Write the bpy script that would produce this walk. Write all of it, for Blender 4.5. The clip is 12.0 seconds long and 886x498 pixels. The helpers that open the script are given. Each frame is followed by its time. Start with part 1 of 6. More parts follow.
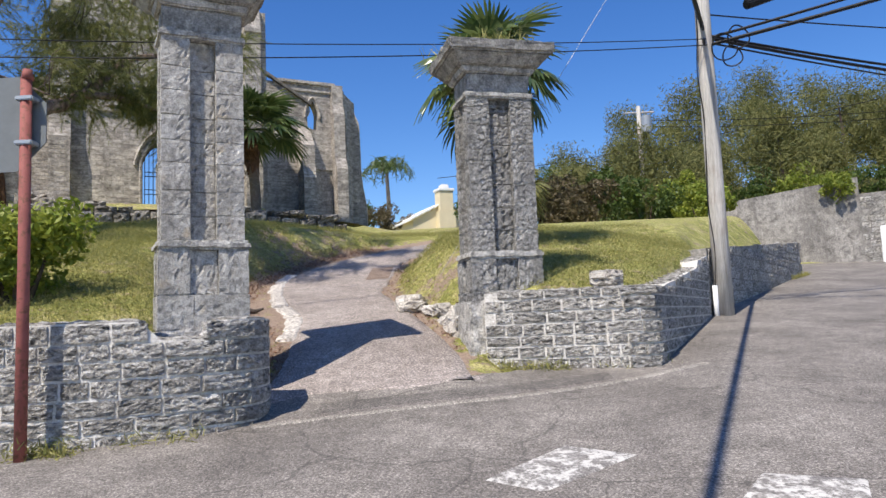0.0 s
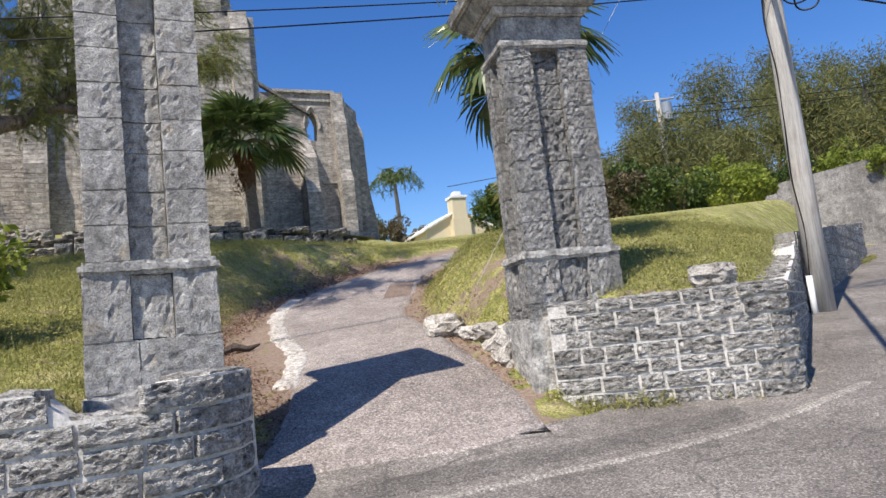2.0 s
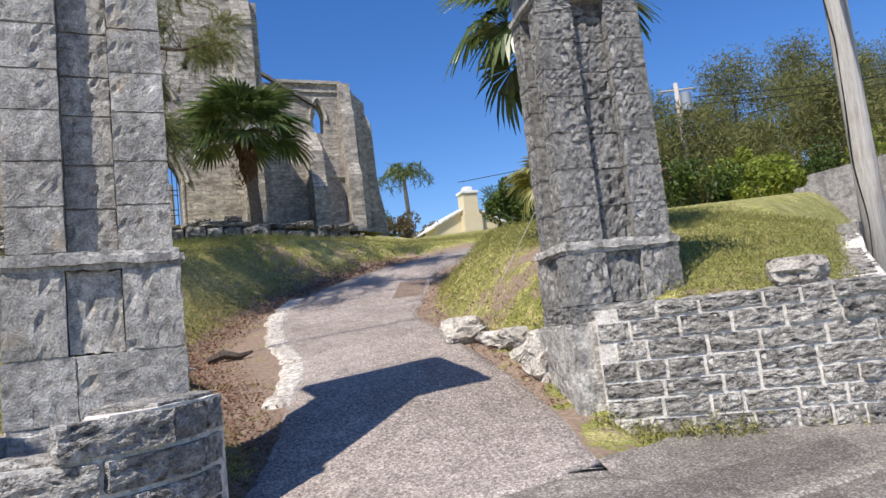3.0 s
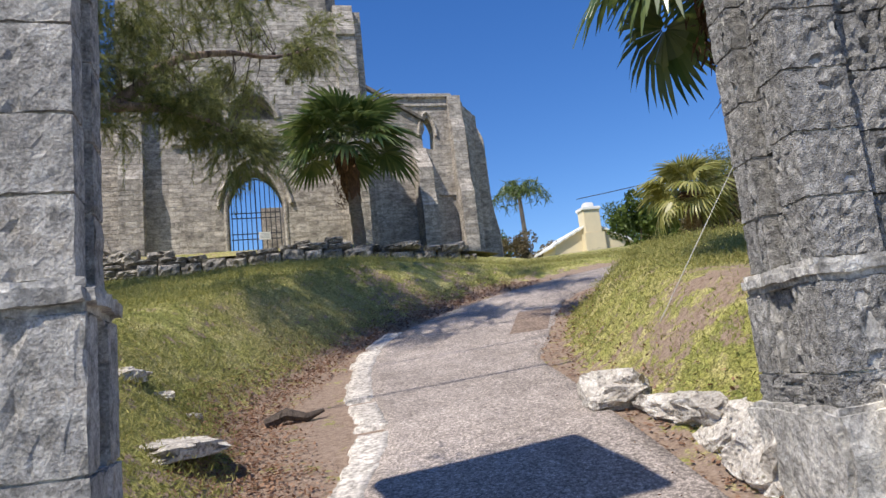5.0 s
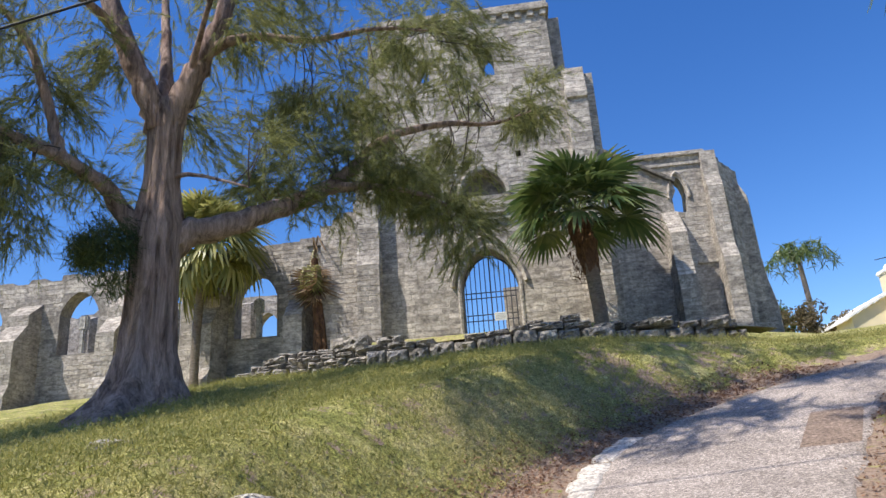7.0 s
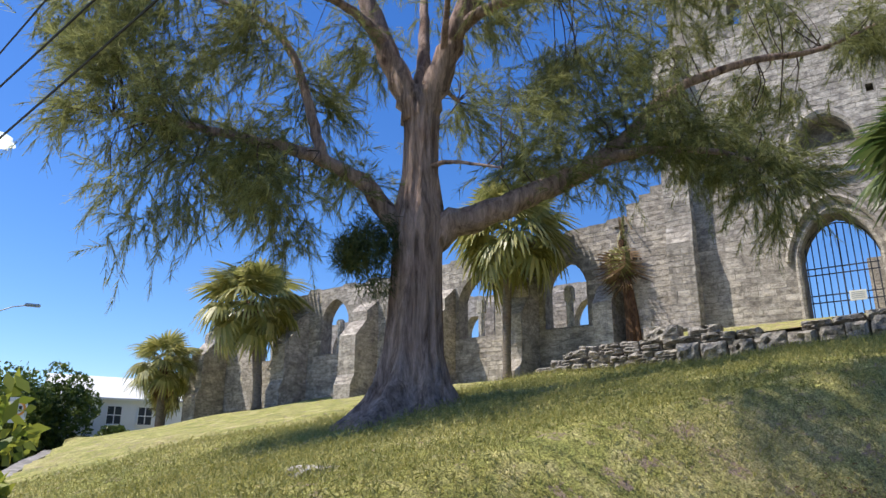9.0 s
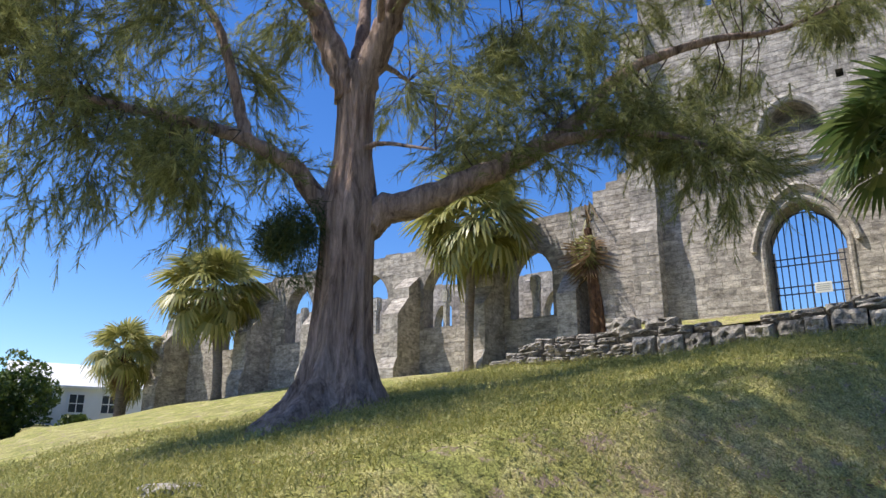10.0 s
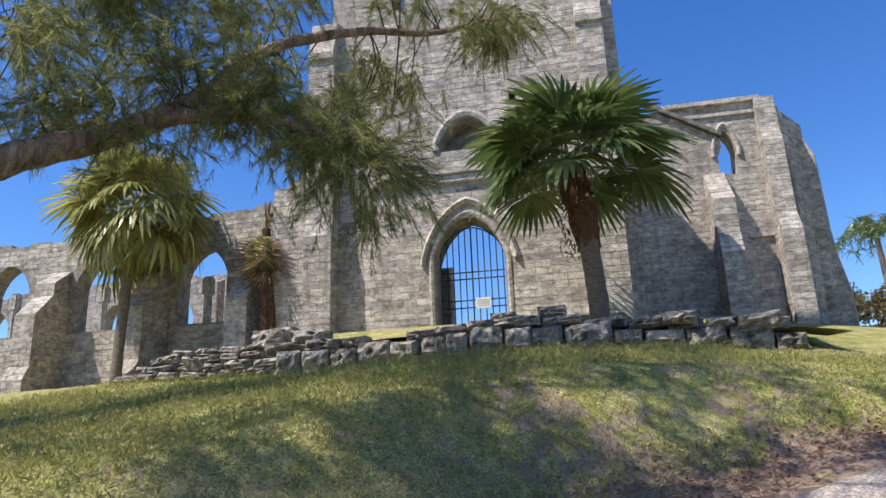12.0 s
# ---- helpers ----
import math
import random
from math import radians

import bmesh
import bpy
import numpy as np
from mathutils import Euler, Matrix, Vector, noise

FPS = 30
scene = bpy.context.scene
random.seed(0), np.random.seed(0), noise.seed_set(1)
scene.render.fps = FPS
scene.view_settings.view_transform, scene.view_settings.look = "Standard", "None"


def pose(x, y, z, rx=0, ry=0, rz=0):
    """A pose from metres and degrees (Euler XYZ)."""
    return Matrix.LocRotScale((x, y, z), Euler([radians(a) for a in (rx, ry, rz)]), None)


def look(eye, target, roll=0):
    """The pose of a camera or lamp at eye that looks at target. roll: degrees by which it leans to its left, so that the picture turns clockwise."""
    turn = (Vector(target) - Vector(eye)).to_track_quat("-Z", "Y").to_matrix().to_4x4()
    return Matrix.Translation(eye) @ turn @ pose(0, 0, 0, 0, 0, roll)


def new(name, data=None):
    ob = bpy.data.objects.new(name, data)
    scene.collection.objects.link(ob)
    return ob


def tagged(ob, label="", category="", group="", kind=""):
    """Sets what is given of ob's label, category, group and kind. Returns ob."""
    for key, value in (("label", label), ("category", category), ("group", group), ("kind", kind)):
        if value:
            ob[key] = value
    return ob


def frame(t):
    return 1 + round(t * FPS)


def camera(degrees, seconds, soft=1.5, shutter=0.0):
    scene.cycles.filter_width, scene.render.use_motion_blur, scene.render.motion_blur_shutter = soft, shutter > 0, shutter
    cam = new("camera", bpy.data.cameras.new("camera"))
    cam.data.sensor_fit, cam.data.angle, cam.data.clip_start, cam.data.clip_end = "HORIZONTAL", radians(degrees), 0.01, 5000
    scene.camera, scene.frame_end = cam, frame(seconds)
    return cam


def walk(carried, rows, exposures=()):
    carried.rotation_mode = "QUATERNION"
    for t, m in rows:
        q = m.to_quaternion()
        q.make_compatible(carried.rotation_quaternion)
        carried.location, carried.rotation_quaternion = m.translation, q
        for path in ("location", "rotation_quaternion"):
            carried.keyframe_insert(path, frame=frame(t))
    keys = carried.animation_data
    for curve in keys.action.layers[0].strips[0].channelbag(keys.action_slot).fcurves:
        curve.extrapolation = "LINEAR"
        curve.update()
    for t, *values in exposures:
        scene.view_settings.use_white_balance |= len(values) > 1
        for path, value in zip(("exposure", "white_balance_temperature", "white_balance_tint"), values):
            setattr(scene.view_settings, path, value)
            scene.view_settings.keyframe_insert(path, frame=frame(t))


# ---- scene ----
cam = camera(63.8, 12.0)
METRES, EYE, TILT, LEAN, TURN = 15.0, 1.6, 0.0, 0.0, 0.0
PATH = [
    (0, (0.227, 0.546, 1.702), (0.179, 2.536, 1.904), -2.3),
    (0.5, (0.178, 1.218, 1.702), (0.153, 3.212, 1.863), -2.6),
    (1, (0.045, 1.823, 1.707), (0.025, 3.815, 1.883), -3.2),
    (1.5, (-0.104, 2.422, 1.792), (-0.162, 4.409, 2.008), -5.0),
    (2, (-0.164, 3.025, 1.891), (-0.241, 5.01, 2.13), -6.3),
    (2.5, (-0.306, 3.649, 1.976), (-0.392, 5.632, 2.222), -6.9),
    (2.7, (-0.32, 3.9, 1.984), (-0.409, 5.884, 2.224), -6.7),
    (4.3, (-0.469, 5.907, 2.185), (-0.725, 7.876, 2.421), -5.5),
    (4.5, (-0.49, 6.107, 2.228), (-0.79, 8.067, 2.487), -5.6),
    (5, (-0.62, 6.641, 2.311), (-1.034, 8.569, 2.64), -5.9),
    (5.5, (-0.646, 7.182, 2.384), (-1.187, 9.054, 2.832), -5.9),
    (6, (-0.739, 7.674, 2.467), (-1.428, 9.457, 3.059), -4.6),
    (6.5, (-0.777, 8.152, 2.541), (-1.629, 9.853, 3.159), -4.1),
    (7, (-0.834, 8.684, 2.634), (-1.862, 10.29, 3.238), -3.9),
    (7.5, (-0.956, 9.206, 2.721), (-2.2, 10.659, 3.305), -3.5),
    (7.7, (-1.015, 9.371, 2.764), (-2.334, 10.758, 3.342), -3.4),
    (9.3, (-1.294, 10.728, 3.168), (-2.977, 11.625, 3.768), 0.5),
    (9.5, (-1.334, 10.92, 3.218), (-3.017, 11.814, 3.826), 0.6),
    (10, (-1.431, 11.402, 3.304), (-3.087, 12.377, 3.856), 0.2),
    (10.5, (-1.41, 11.811, 3.417), (-2.904, 13.027, 3.956), -1.2),
    (11, (-1.49, 12.42, 3.526), (-2.831, 13.795, 4.084), -1.9),
    (11.5, (-1.583, 12.914, 3.616), (-2.817, 14.387, 4.171), -2.2),
    (12, (-1.521, 13.46, 3.692), (-2.69, 14.988, 4.239), -2.2),
]
walk(cam, [(t, look(eye, target, roll)) for t, eye, target, roll in PATH], [(0.0, 0.24), (5.2, 0.2), (6.5, 0.4), (7.5, 0.46), (9.5, 0.42), (10.5, 0.5), (12.0, 0.52)])

# ---- light ----
SUN = Vector((-0.5, -0.866, 1.43)).normalized()
world = bpy.data.worlds.new("sky")
scene.world = world
world.use_nodes = True
wn = world.node_tree
sky = wn.nodes.new("ShaderNodeTexSky")
sky.sky_type = "NISHITA"
sky.sun_disc = False
sky.sun_elevation = math.asin(SUN.z)
sky.sun_rotation = math.atan2(SUN.x, SUN.y)
sky.air_density, sky.dust_density, sky.ozone_density = 1.0, 0.2, 4.0
tone = wn.nodes.new("ShaderNodeHueSaturation")
tone.inputs["Saturation"].default_value = 1.28
tone.inputs["Hue"].default_value = 0.512
wn.links.new(sky.outputs[0], tone.inputs["Color"])
wn.links.new(tone.outputs[0], wn.nodes["Background"].inputs[0])
wn.nodes["Background"].inputs[1].default_value = 0.138
sun = new("sun", bpy.data.lights.new("sun", "SUN"))
sun.data.energy, sun.data.angle, sun.data.color = 5.0, radians(0.53), (1.0, 0.93, 0.83)
sun.matrix_world = look(SUN * 50, (0, 0, 0))


# ---- materials ----
def base_mat(name, rough=0.9):
    m = bpy.data.materials.new(name)
    m.use_nodes = True
    b = m.node_tree.nodes["Principled BSDF"]
    b.inputs["Roughness"].default_value = rough
    b.inputs["Specular IOR Level"].default_value = 0.25
    return m, m.node_tree, b


def nd(nt, kind, **values):
    n = nt.nodes.new(kind)
    for k, v in values.items():
        n.inputs[k].default_value = v
    return n


def ramp(nt, source, *stops):
    r = nt.nodes.new("ShaderNodeValToRGB")
    e = r.color_ramp.elements
    while len(e) < len(stops):
        e.new(0.5)
    for el, (p, c) in zip(e, stops):
        el.position = p
        el.color = (c[0], c[1], c[2], 1) if isinstance(c, tuple) else (c, c, c, 1)
    nt.links.new(source, r.inputs[0])
    return r.outputs[0]


def mix(nt, fac, a, b, blend="MIX"):
    n = nt.nodes.new("ShaderNodeMix")
    n.data_type = "RGBA"
    n.blend_type = blend
    for sock, v in ((n.inputs[0], fac), (n.inputs[6], a), (n.inputs[7], b)):
        if isinstance(v, (int, float)):
            sock.default_value = v if sock == n.inputs[0] else (v, v, v, 1)
        elif isinstance(v, tuple):
            sock.default_value = (*v, 1)
        else:
            nt.links.new(v, sock)
    return n.outputs[2]


def noise_tex(nt, coord, scale, detail=6, rough=0.6, distort=0.0):
    n = nd(nt, "ShaderNodeTexNoise", Scale=scale, Detail=detail, Roughness=rough, Distortion=distort)
    nt.links.new(coord, n.inputs["Vector"])
    return n.outputs[0]


def coords(nt, stretch=None):
    g = nt.nodes.new("ShaderNodeNewGeometry")
    if stretch is None:
        return g.outputs["Position"]
    m = nt.nodes.new("ShaderNodeMapping")
    m.inputs["Scale"].default_value = stretch
    nt.links.new(g.outputs["Position"], m.inputs[0])
    return m.outputs[0]


def bump(nt, b, height, strength, dist=0.02):
    n = nd(nt, "ShaderNodeBump", Strength=strength, Distance=dist)
    nt.links.new(height, n.inputs["Height"])
    nt.links.new(n.outputs[0], b.inputs["Normal"])


def island(nt, ob=False):
    if ob:
        return nt.nodes.new("ShaderNodeObjectInfo").outputs["Random"]
    return nt.nodes.new("ShaderNodeNewGeometry").outputs["Random Per Island"]


def weathered(name, light, mid, dark, scale=3.0, stain=0.5, pits=0.6, per_object=False, relief=0.02, stretch=None, tint=None, streak=0.0, spread=1.0):
    """Weathered limestone: light stone, grey weathering, black lichen, pitted relief."""
    m, nt, b = base_mat(name, 0.95)
    p = coords(nt, stretch)
    big = noise_tex(nt, p, scale * 0.35, 5, 0.62)
    med = noise_tex(nt, p, scale * 2.2, 8, 0.7, 0.4)
    fine = noise_tex(nt, p, scale * 14, 6, 0.7)
    col = ramp(nt, med, (0.33, dark), (0.5, mid), (0.66, light))
    col = mix(nt, ramp(nt, big, (0.42, 0.0), (0.68, stain)), col, dark)
    col = mix(nt, 0.8, col, ramp(nt, fine, (0.33, 0.25), (0.67, 0.8)), "OVERLAY")
    if tint:
        t2 = noise_tex(nt, p, scale * 0.8, 3, 0.5)
        col = mix(nt, ramp(nt, t2, (0.6, 0.0), (0.75, 0.6)), col, tint)
    if streak:
        sp = coords(nt, (1.0, 1.0, 0.08))
        s = noise_tex(nt, sp, 5.0, 5, 0.6)
        col = mix(nt, ramp(nt, s, (0.5, 0.0), (0.7, streak)), col, dark)
    rnd = island(nt, per_object)
    col = mix(nt, 1.0, col, ramp(nt, rnd, (0.0, 0.95 - 0.23 * spread), (0.5, 0.95), (1.0, 0.95 + 0.17 * spread)), "MULTIPLY")
    nt.links.new(col, b.inputs["Base Color"])
    v = nd(nt, "ShaderNodeTexVoronoi", Scale=scale * 9)
    nt.links.new(p, v.inputs["Vector"])
    pit = ramp(nt, v.outputs["Distance"], (0.1, 0.0), (0.45, 1.0))
    h = mix(nt, pits * 0.5, med, pit)
    h = mix(nt, 0.3, h, fine)
    bump(nt, b, h, 0.8, relief)
    return m


M_CHURCH = weathered("church_stone", (0.68, 0.615, 0.54), (0.46, 0.413, 0.36), (0.16, 0.142, 0.125), 2.4, 0.45, 0.5, relief=0.03, stretch=(1, 1, 2.0), streak=0.4, spread=1.0)
M_CHURCH_P = weathered("church_stone_pieces", (0.70, 0.635, 0.56), (0.48, 0.43, 0.375), (0.17, 0.15, 0.13), 2.4, 0.4, 0.5, True, relief=0.03, stretch=(1, 1, 2.0), streak=0.35, spread=1.0)
M_MORTAR_C = weathered("church_core", (0.52, 0.475, 0.42), (0.36, 0.325, 0.285), (0.15, 0.135, 0.12), 2.0, 0.3, 0.4, streak=0.4)
M_PILLAR = weathered("pillar_stone", (0.68, 0.65, 0.60), (0.45, 0.425, 0.39), (0.15, 0.144, 0.133), 6.0, 0.4, 0.3, True, relief=0.035, tint=(0.52, 0.42, 0.30), streak=0.3, spread=0.35)
M_PITTED = weathered("pitted_pillar_stone", (0.54, 0.52, 0.49), (0.33, 0.318, 0.30), (0.09, 0.087, 0.083), 9.0, 0.4, 0.9, True, relief=0.06, streak=0.25, spread=0.35)
M_PILLARM = weathered("pillar_core", (0.64, 0.61, 0.56), (0.42, 0.40, 0.37), (0.15, 0.144, 0.133), 3.0, 0.35, 0.3, relief=0.045, streak=0.3)
M_WALL = weathered("wall_stone", (0.76, 0.72, 0.66), (0.42, 0.395, 0.36), (0.05, 0.048, 0.045), 5.5, 0.4, 0.9, True, relief=0.08, stretch=(1, 1, 1.7))
M_WALLM = weathered("wall_mortar", (0.80, 0.755, 0.685), (0.68, 0.64, 0.58), (0.30, 0.28, 0.255), 4.0, 0.3, 0.3, relief=0.015)
M_RUBBLE = weathered("rubble_stone", (0.50, 0.455, 0.40), (0.28, 0.255, 0.225), (0.06, 0.057, 0.053), 2.6, 0.5, 0.7, True, relief=0.05)
M_ROCK = weathered("pale_rock", (0.74, 0.69, 0.62), (0.57, 0.52, 0.46), (0.2, 0.18, 0.16), 3.0, 0.3, 0.8, True, relief=0.05)
M_FARWALL = weathered("far_wall_stone", (0.44, 0.41, 0.37), (0.31, 0.29, 0.265), (0.13, 0.12, 0.11), 1.4, 0.6, 0.4, streak=0.6)


def asphalt(name, c0, c1, agg=260.0, crack=True, wear=None, pebble=0.0):
    m, nt, b = base_mat(name, 0.9)
    p = coords(nt)
    big = noise_tex(nt, p, 0.7, 5, 0.6)
    med = noise_tex(nt, p, 5, 6, 0.65)
    fine = noise_tex(nt, p, agg * 0.25, 3, 0.7)
    col = mix(nt, ramp(nt, big, (0.35, 0.0), (0.65, 1.0)), c0, c1)
    col = mix(nt, 0.5, col, ramp(nt, med, (0.3, 0.3), (0.7, 0.7)), "OVERLAY")
    col = mix(nt, 0.85, col, ramp(nt, fine, (0.34, 0.2), (0.5, 0.5), (0.66, 0.85)), "OVERLAY")
    if pebble:
        vp = nd(nt, "ShaderNodeTexVoronoi", Scale=pebble)
        nt.links.new(p, vp.inputs["Vector"])
        bw = nt.nodes.new("ShaderNodeRGBToBW")
        nt.links.new(vp.outputs["Color"], bw.inputs[0])
        col = mix(nt, 0.75, col, ramp(nt, bw.outputs[0], (0.2, 0.3), (0.55, 0.5), (0.85, 0.85)), "OVERLAY")
    if wear:
        w = noise_tex(nt, p, 9, 8, 0.75)
        col = mix(nt, ramp(nt, w, (0.47, 0.0), (0.56, 1.0)), col, wear)
    if crack:
        v = nd(nt, "ShaderNodeTexVoronoi", Scale=0.45)
        v.feature = "DISTANCE_TO_EDGE"
        warp = nt.nodes.new("ShaderNodeVectorMath")
        warp.operation = "ADD"
        n3 = nd(nt, "ShaderNodeTexNoise", Scale=1.3, Detail=4)
        nt.links.new(p, n3.inputs["Vector"])
        nt.links.new(p, warp.inputs[0])
        nt.links.new(n3.outputs["Color"], warp.inputs[1])
        nt.links.new(warp.outputs[0], v.inputs["Vector"])
        col = mix(nt, ramp(nt, v.outputs["Distance"], (0.0, 0.6), (0.012, 0.0)), col, (0.06, 0.055, 0.05))
    nt.links.new(col, b.inputs["Base Color"])
    bump(nt, b, fine, 0.5, 0.01)
    return m


M_SEAM = asphalt("pale_road_seam", (0.25, 0.225, 0.195), (0.33, 0.30, 0.26), 200, False, None, 70.0)
M_DARKROAD = asphalt("dark_apron_asphalt", (0.12, 0.107, 0.095), (0.18, 0.162, 0.145), 260, True, None, 70.0)
M_ROAD = asphalt("road_asphalt", (0.155, 0.138, 0.121), (0.25, 0.224, 0.197), 260, True, None, 70.0)
M_DRIVE = asphalt("drive_concrete", (0.225, 0.192, 0.17), (0.33, 0.285, 0.255), 150, False, None, 120.0)
M_PATCH = asphalt("brown_patch", (0.17, 0.125, 0.10), (0.22, 0.165, 0.13), 120, False)
M_KERB = asphalt("pale_kerb", (0.40, 0.36, 0.32), (0.52, 0.48, 0.43), 90, False)
M_DIRT = asphalt("leaf_dirt", (0.26, 0.20, 0.15), (0.36, 0.29, 0.23), 70, False, None, 30.0)
M_PAINT = asphalt("worn_paint", (0.20, 0.185, 0.17), (0.24, 0.22, 0.2), 200, False, (0.62, 0.59, 0.54))


def ground_mat():
    m, nt, b = base_mat("lawn_ground", 0.95)
    p = coords(nt)
    big = noise_tex(nt, p, 0.35, 5, 0.6)
    med = noise_tex(nt, p, 2.5, 6, 0.65)
    fine = noise_tex(nt, p, 55, 4, 0.75)
    col = ramp(nt, med, (0.3, (0.155, 0.175, 0.045)), (0.5, (0.30, 0.295, 0.085)), (0.68, (0.50, 0.44, 0.2)))
    col = mix(nt, ramp(nt, big, (0.52, 0.0), (0.72, 0.75)), col, (0.42, 0.35, 0.18))
    col = mix(nt, 1.0, col, ramp(nt, fine, (0.32, 0.12), (0.68, 0.88)), "OVERLAY")
    col = mix(nt, 0.7, col, ramp(nt, noise_tex(nt, p, 14, 6, 0.75), (0.32, 0.2), (0.68, 0.8)), "OVERLAY")
    at = nt.nodes.new("ShaderNodeAttribute")
    at.attribute_name = "bare"
    edge = nd(nt, "ShaderNodeMath")
    edge.operation = "MULTIPLY_ADD"
    nt.links.new(noise_tex(nt, p, 4, 7, 0.75), edge.inputs[0])
    edge.inputs[1].default_value = 2.4
    nt.links.new(at.outputs["Fac"], edge.inputs[2])
    dirt = ramp(nt, noise_tex(nt, p, 22, 8, 0.8), (0.35, (0.2, 0.135, 0.095)), (0.65, (0.43, 0.33, 0.26)))
    col = mix(nt, ramp(nt, edge.outputs[0], (0.84, 0.0), (0.98, 1.0)), col, dirt)
    nt.links.new(col, b.inputs["Base Color"])
    h = mix(nt, 0.5, med, fine)
    bump(nt, b, h, 0.9, 0.05)
    return m


M_GROUND = ground_mat()


def leaf_mat(name, c0, c1, trans=0.35, rough=0.5, spec=0.3):
    m, nt, b = base_mat(name, rough)
    b.inputs["Specular IOR Level"].default_value = spec
    col = ramp(nt, island(nt), (0.0, c0), (1.0, c1))
    col = mix(nt, ramp(nt, noise_tex(nt, coords(nt), 0.9, 3), (0.35, 0.0), (0.7, 0.5)), col, c0)
    nt.links.new(col, b.inputs["Base Color"])
    tr = nt.nodes.new("ShaderNodeBsdfTranslucent")
    nt.links.new(col, tr.inputs[0])
    ms = nt.nodes.new("ShaderNodeMixShader")
    ms.inputs[0].default_value = trans
    nt.links.new(b.outputs[0], ms.inputs[1])
    nt.links.new(tr.outputs[0], ms.inputs[2])
    nt.links.new(ms.outputs[0], nt.nodes["Material Output"].inputs[0])
    return m


M_NEEDLE = leaf_mat("casuarina_needles", (0.11, 0.13, 0.045), (0.46, 0.455, 0.185), 0.5, 0.7)
M_IVY = leaf_mat("dark_creeper", (0.05, 0.07, 0.022), (0.12, 0.145, 0.05), 0.35)
M_FAN = leaf_mat("fan_palm_leaf", (0.06, 0.105, 0.03), (0.21, 0.25, 0.085), 0.35, 0.32, 0.6)
M_FANY = leaf_mat("yellow_palm_leaf", (0.2, 0.21, 0.055), (0.55, 0.50, 0.2), 0.4, 0.4, 0.5)
M_LITTER = leaf_mat("leaf_litter", (0.15, 0.075, 0.045), (0.40, 0.24, 0.15), 0.2, 0.8)
M_DEAD = leaf_mat("dead_palm_leaf", (0.16, 0.10, 0.055), (0.34, 0.25, 0.15), 0.25, 0.8)
M_SHRUB = leaf_mat("shrub_leaf", (0.045, 0.08, 0.018), (0.15, 0.20, 0.045), 0.3)
M_SHRUBB = leaf_mat("bright_shrub_leaf", (0.15, 0.21, 0.028), (0.42, 0.44, 0.08), 0.4)
M_RUST = leaf_mat("brown_shrub_leaf", (0.085, 0.075, 0.035), (0.21, 0.16, 0.09), 0.3)
M_HILL = leaf_mat("hill_tree_leaf", (0.10, 0.11, 0.035), (0.30, 0.285, 0.105), 0.35, 0.8)
M_GRASS = leaf_mat("grass_blade", (0.17, 0.185, 0.045), (0.50, 0.445, 0.17), 0.35, 0.6)


def bark(name, c0, c1, scale=6.0, stretch=(1, 1, 0.16), relief=0.06):
    m, nt, b = base_mat(name, 0.95)
    p = coords(nt, stretch)
    a = noise_tex(nt, p, scale, 8, 0.7, 0.6)
    big = noise_tex(nt, coords(nt), 1.2, 4)
    fine = noise_tex(nt, p, scale * 6, 5, 0.7)
    col = ramp(nt, a, (0.34, c0), (0.62, c1))
    col = mix(nt, ramp(nt, big, (0.5, 0.0), (0.75, 0.5)), col, (0.22, 0.12, 0.09))
    col = mix(nt, 0.5, col, ramp(nt, fine, (0.3, 0.25), (0.7, 0.75)), "OVERLAY")
    nt.links.new(col, b.inputs["Base Color"])
    bump(nt, b, mix(nt, 0.3, a, fine), 1.0, relief)
    return m


M_BARK = bark("casuarina_bark", (0.10, 0.067, 0.054), (0.53, 0.39, 0.33), 8.0, (1, 1, 0.13), 0.13)
M_PALMB = bark("palm_bark", (0.09, 0.075, 0.06), (0.25, 0.21, 0.17), 9, (1, 1, 3.0), 0.03)
M_FIBRE = bark("palm_fibre", (0.03, 0.017, 0.01), (0.15, 0.082, 0.045), 14, (1, 1, 0.4), 0.05)
M_WOOD = bark("grey_pole_wood", (0.30, 0.28, 0.25), (0.55, 0.52, 0.48), 12, (1, 1, 0.05), 0.012)
M_TWIG = bark("twig_bark", (0.05, 0.04, 0.035), (0.14, 0.11, 0.09), 12)


def plain(name, c, rough=0.6, metal=0.0, var=0.15, scale=6.0, rust=None):
    m, nt, b = base_mat(name, rough)
    b.inputs["Metallic"].default_value = metal
    p = coords(nt)
    lo = tuple(v * (1 - var) for v in c)
    hi = tuple(min(1, v * (1 + var)) for v in c)
    col = ramp(nt, noise_tex(nt, p, scale, 7, 0.65), (0.3, lo), (0.7, hi))
    if rust:
        col = mix(nt, ramp(nt, noise_tex(nt, p, scale * 2, 7, 0.7), (0.5, 0.0), (0.62, 1.0)), col, rust)
    nt.links.new(col, b.inputs["Base Color"])
    bump(nt, b, noise_tex(nt, p, scale * 8, 4), 0.25, 0.004)
    return m


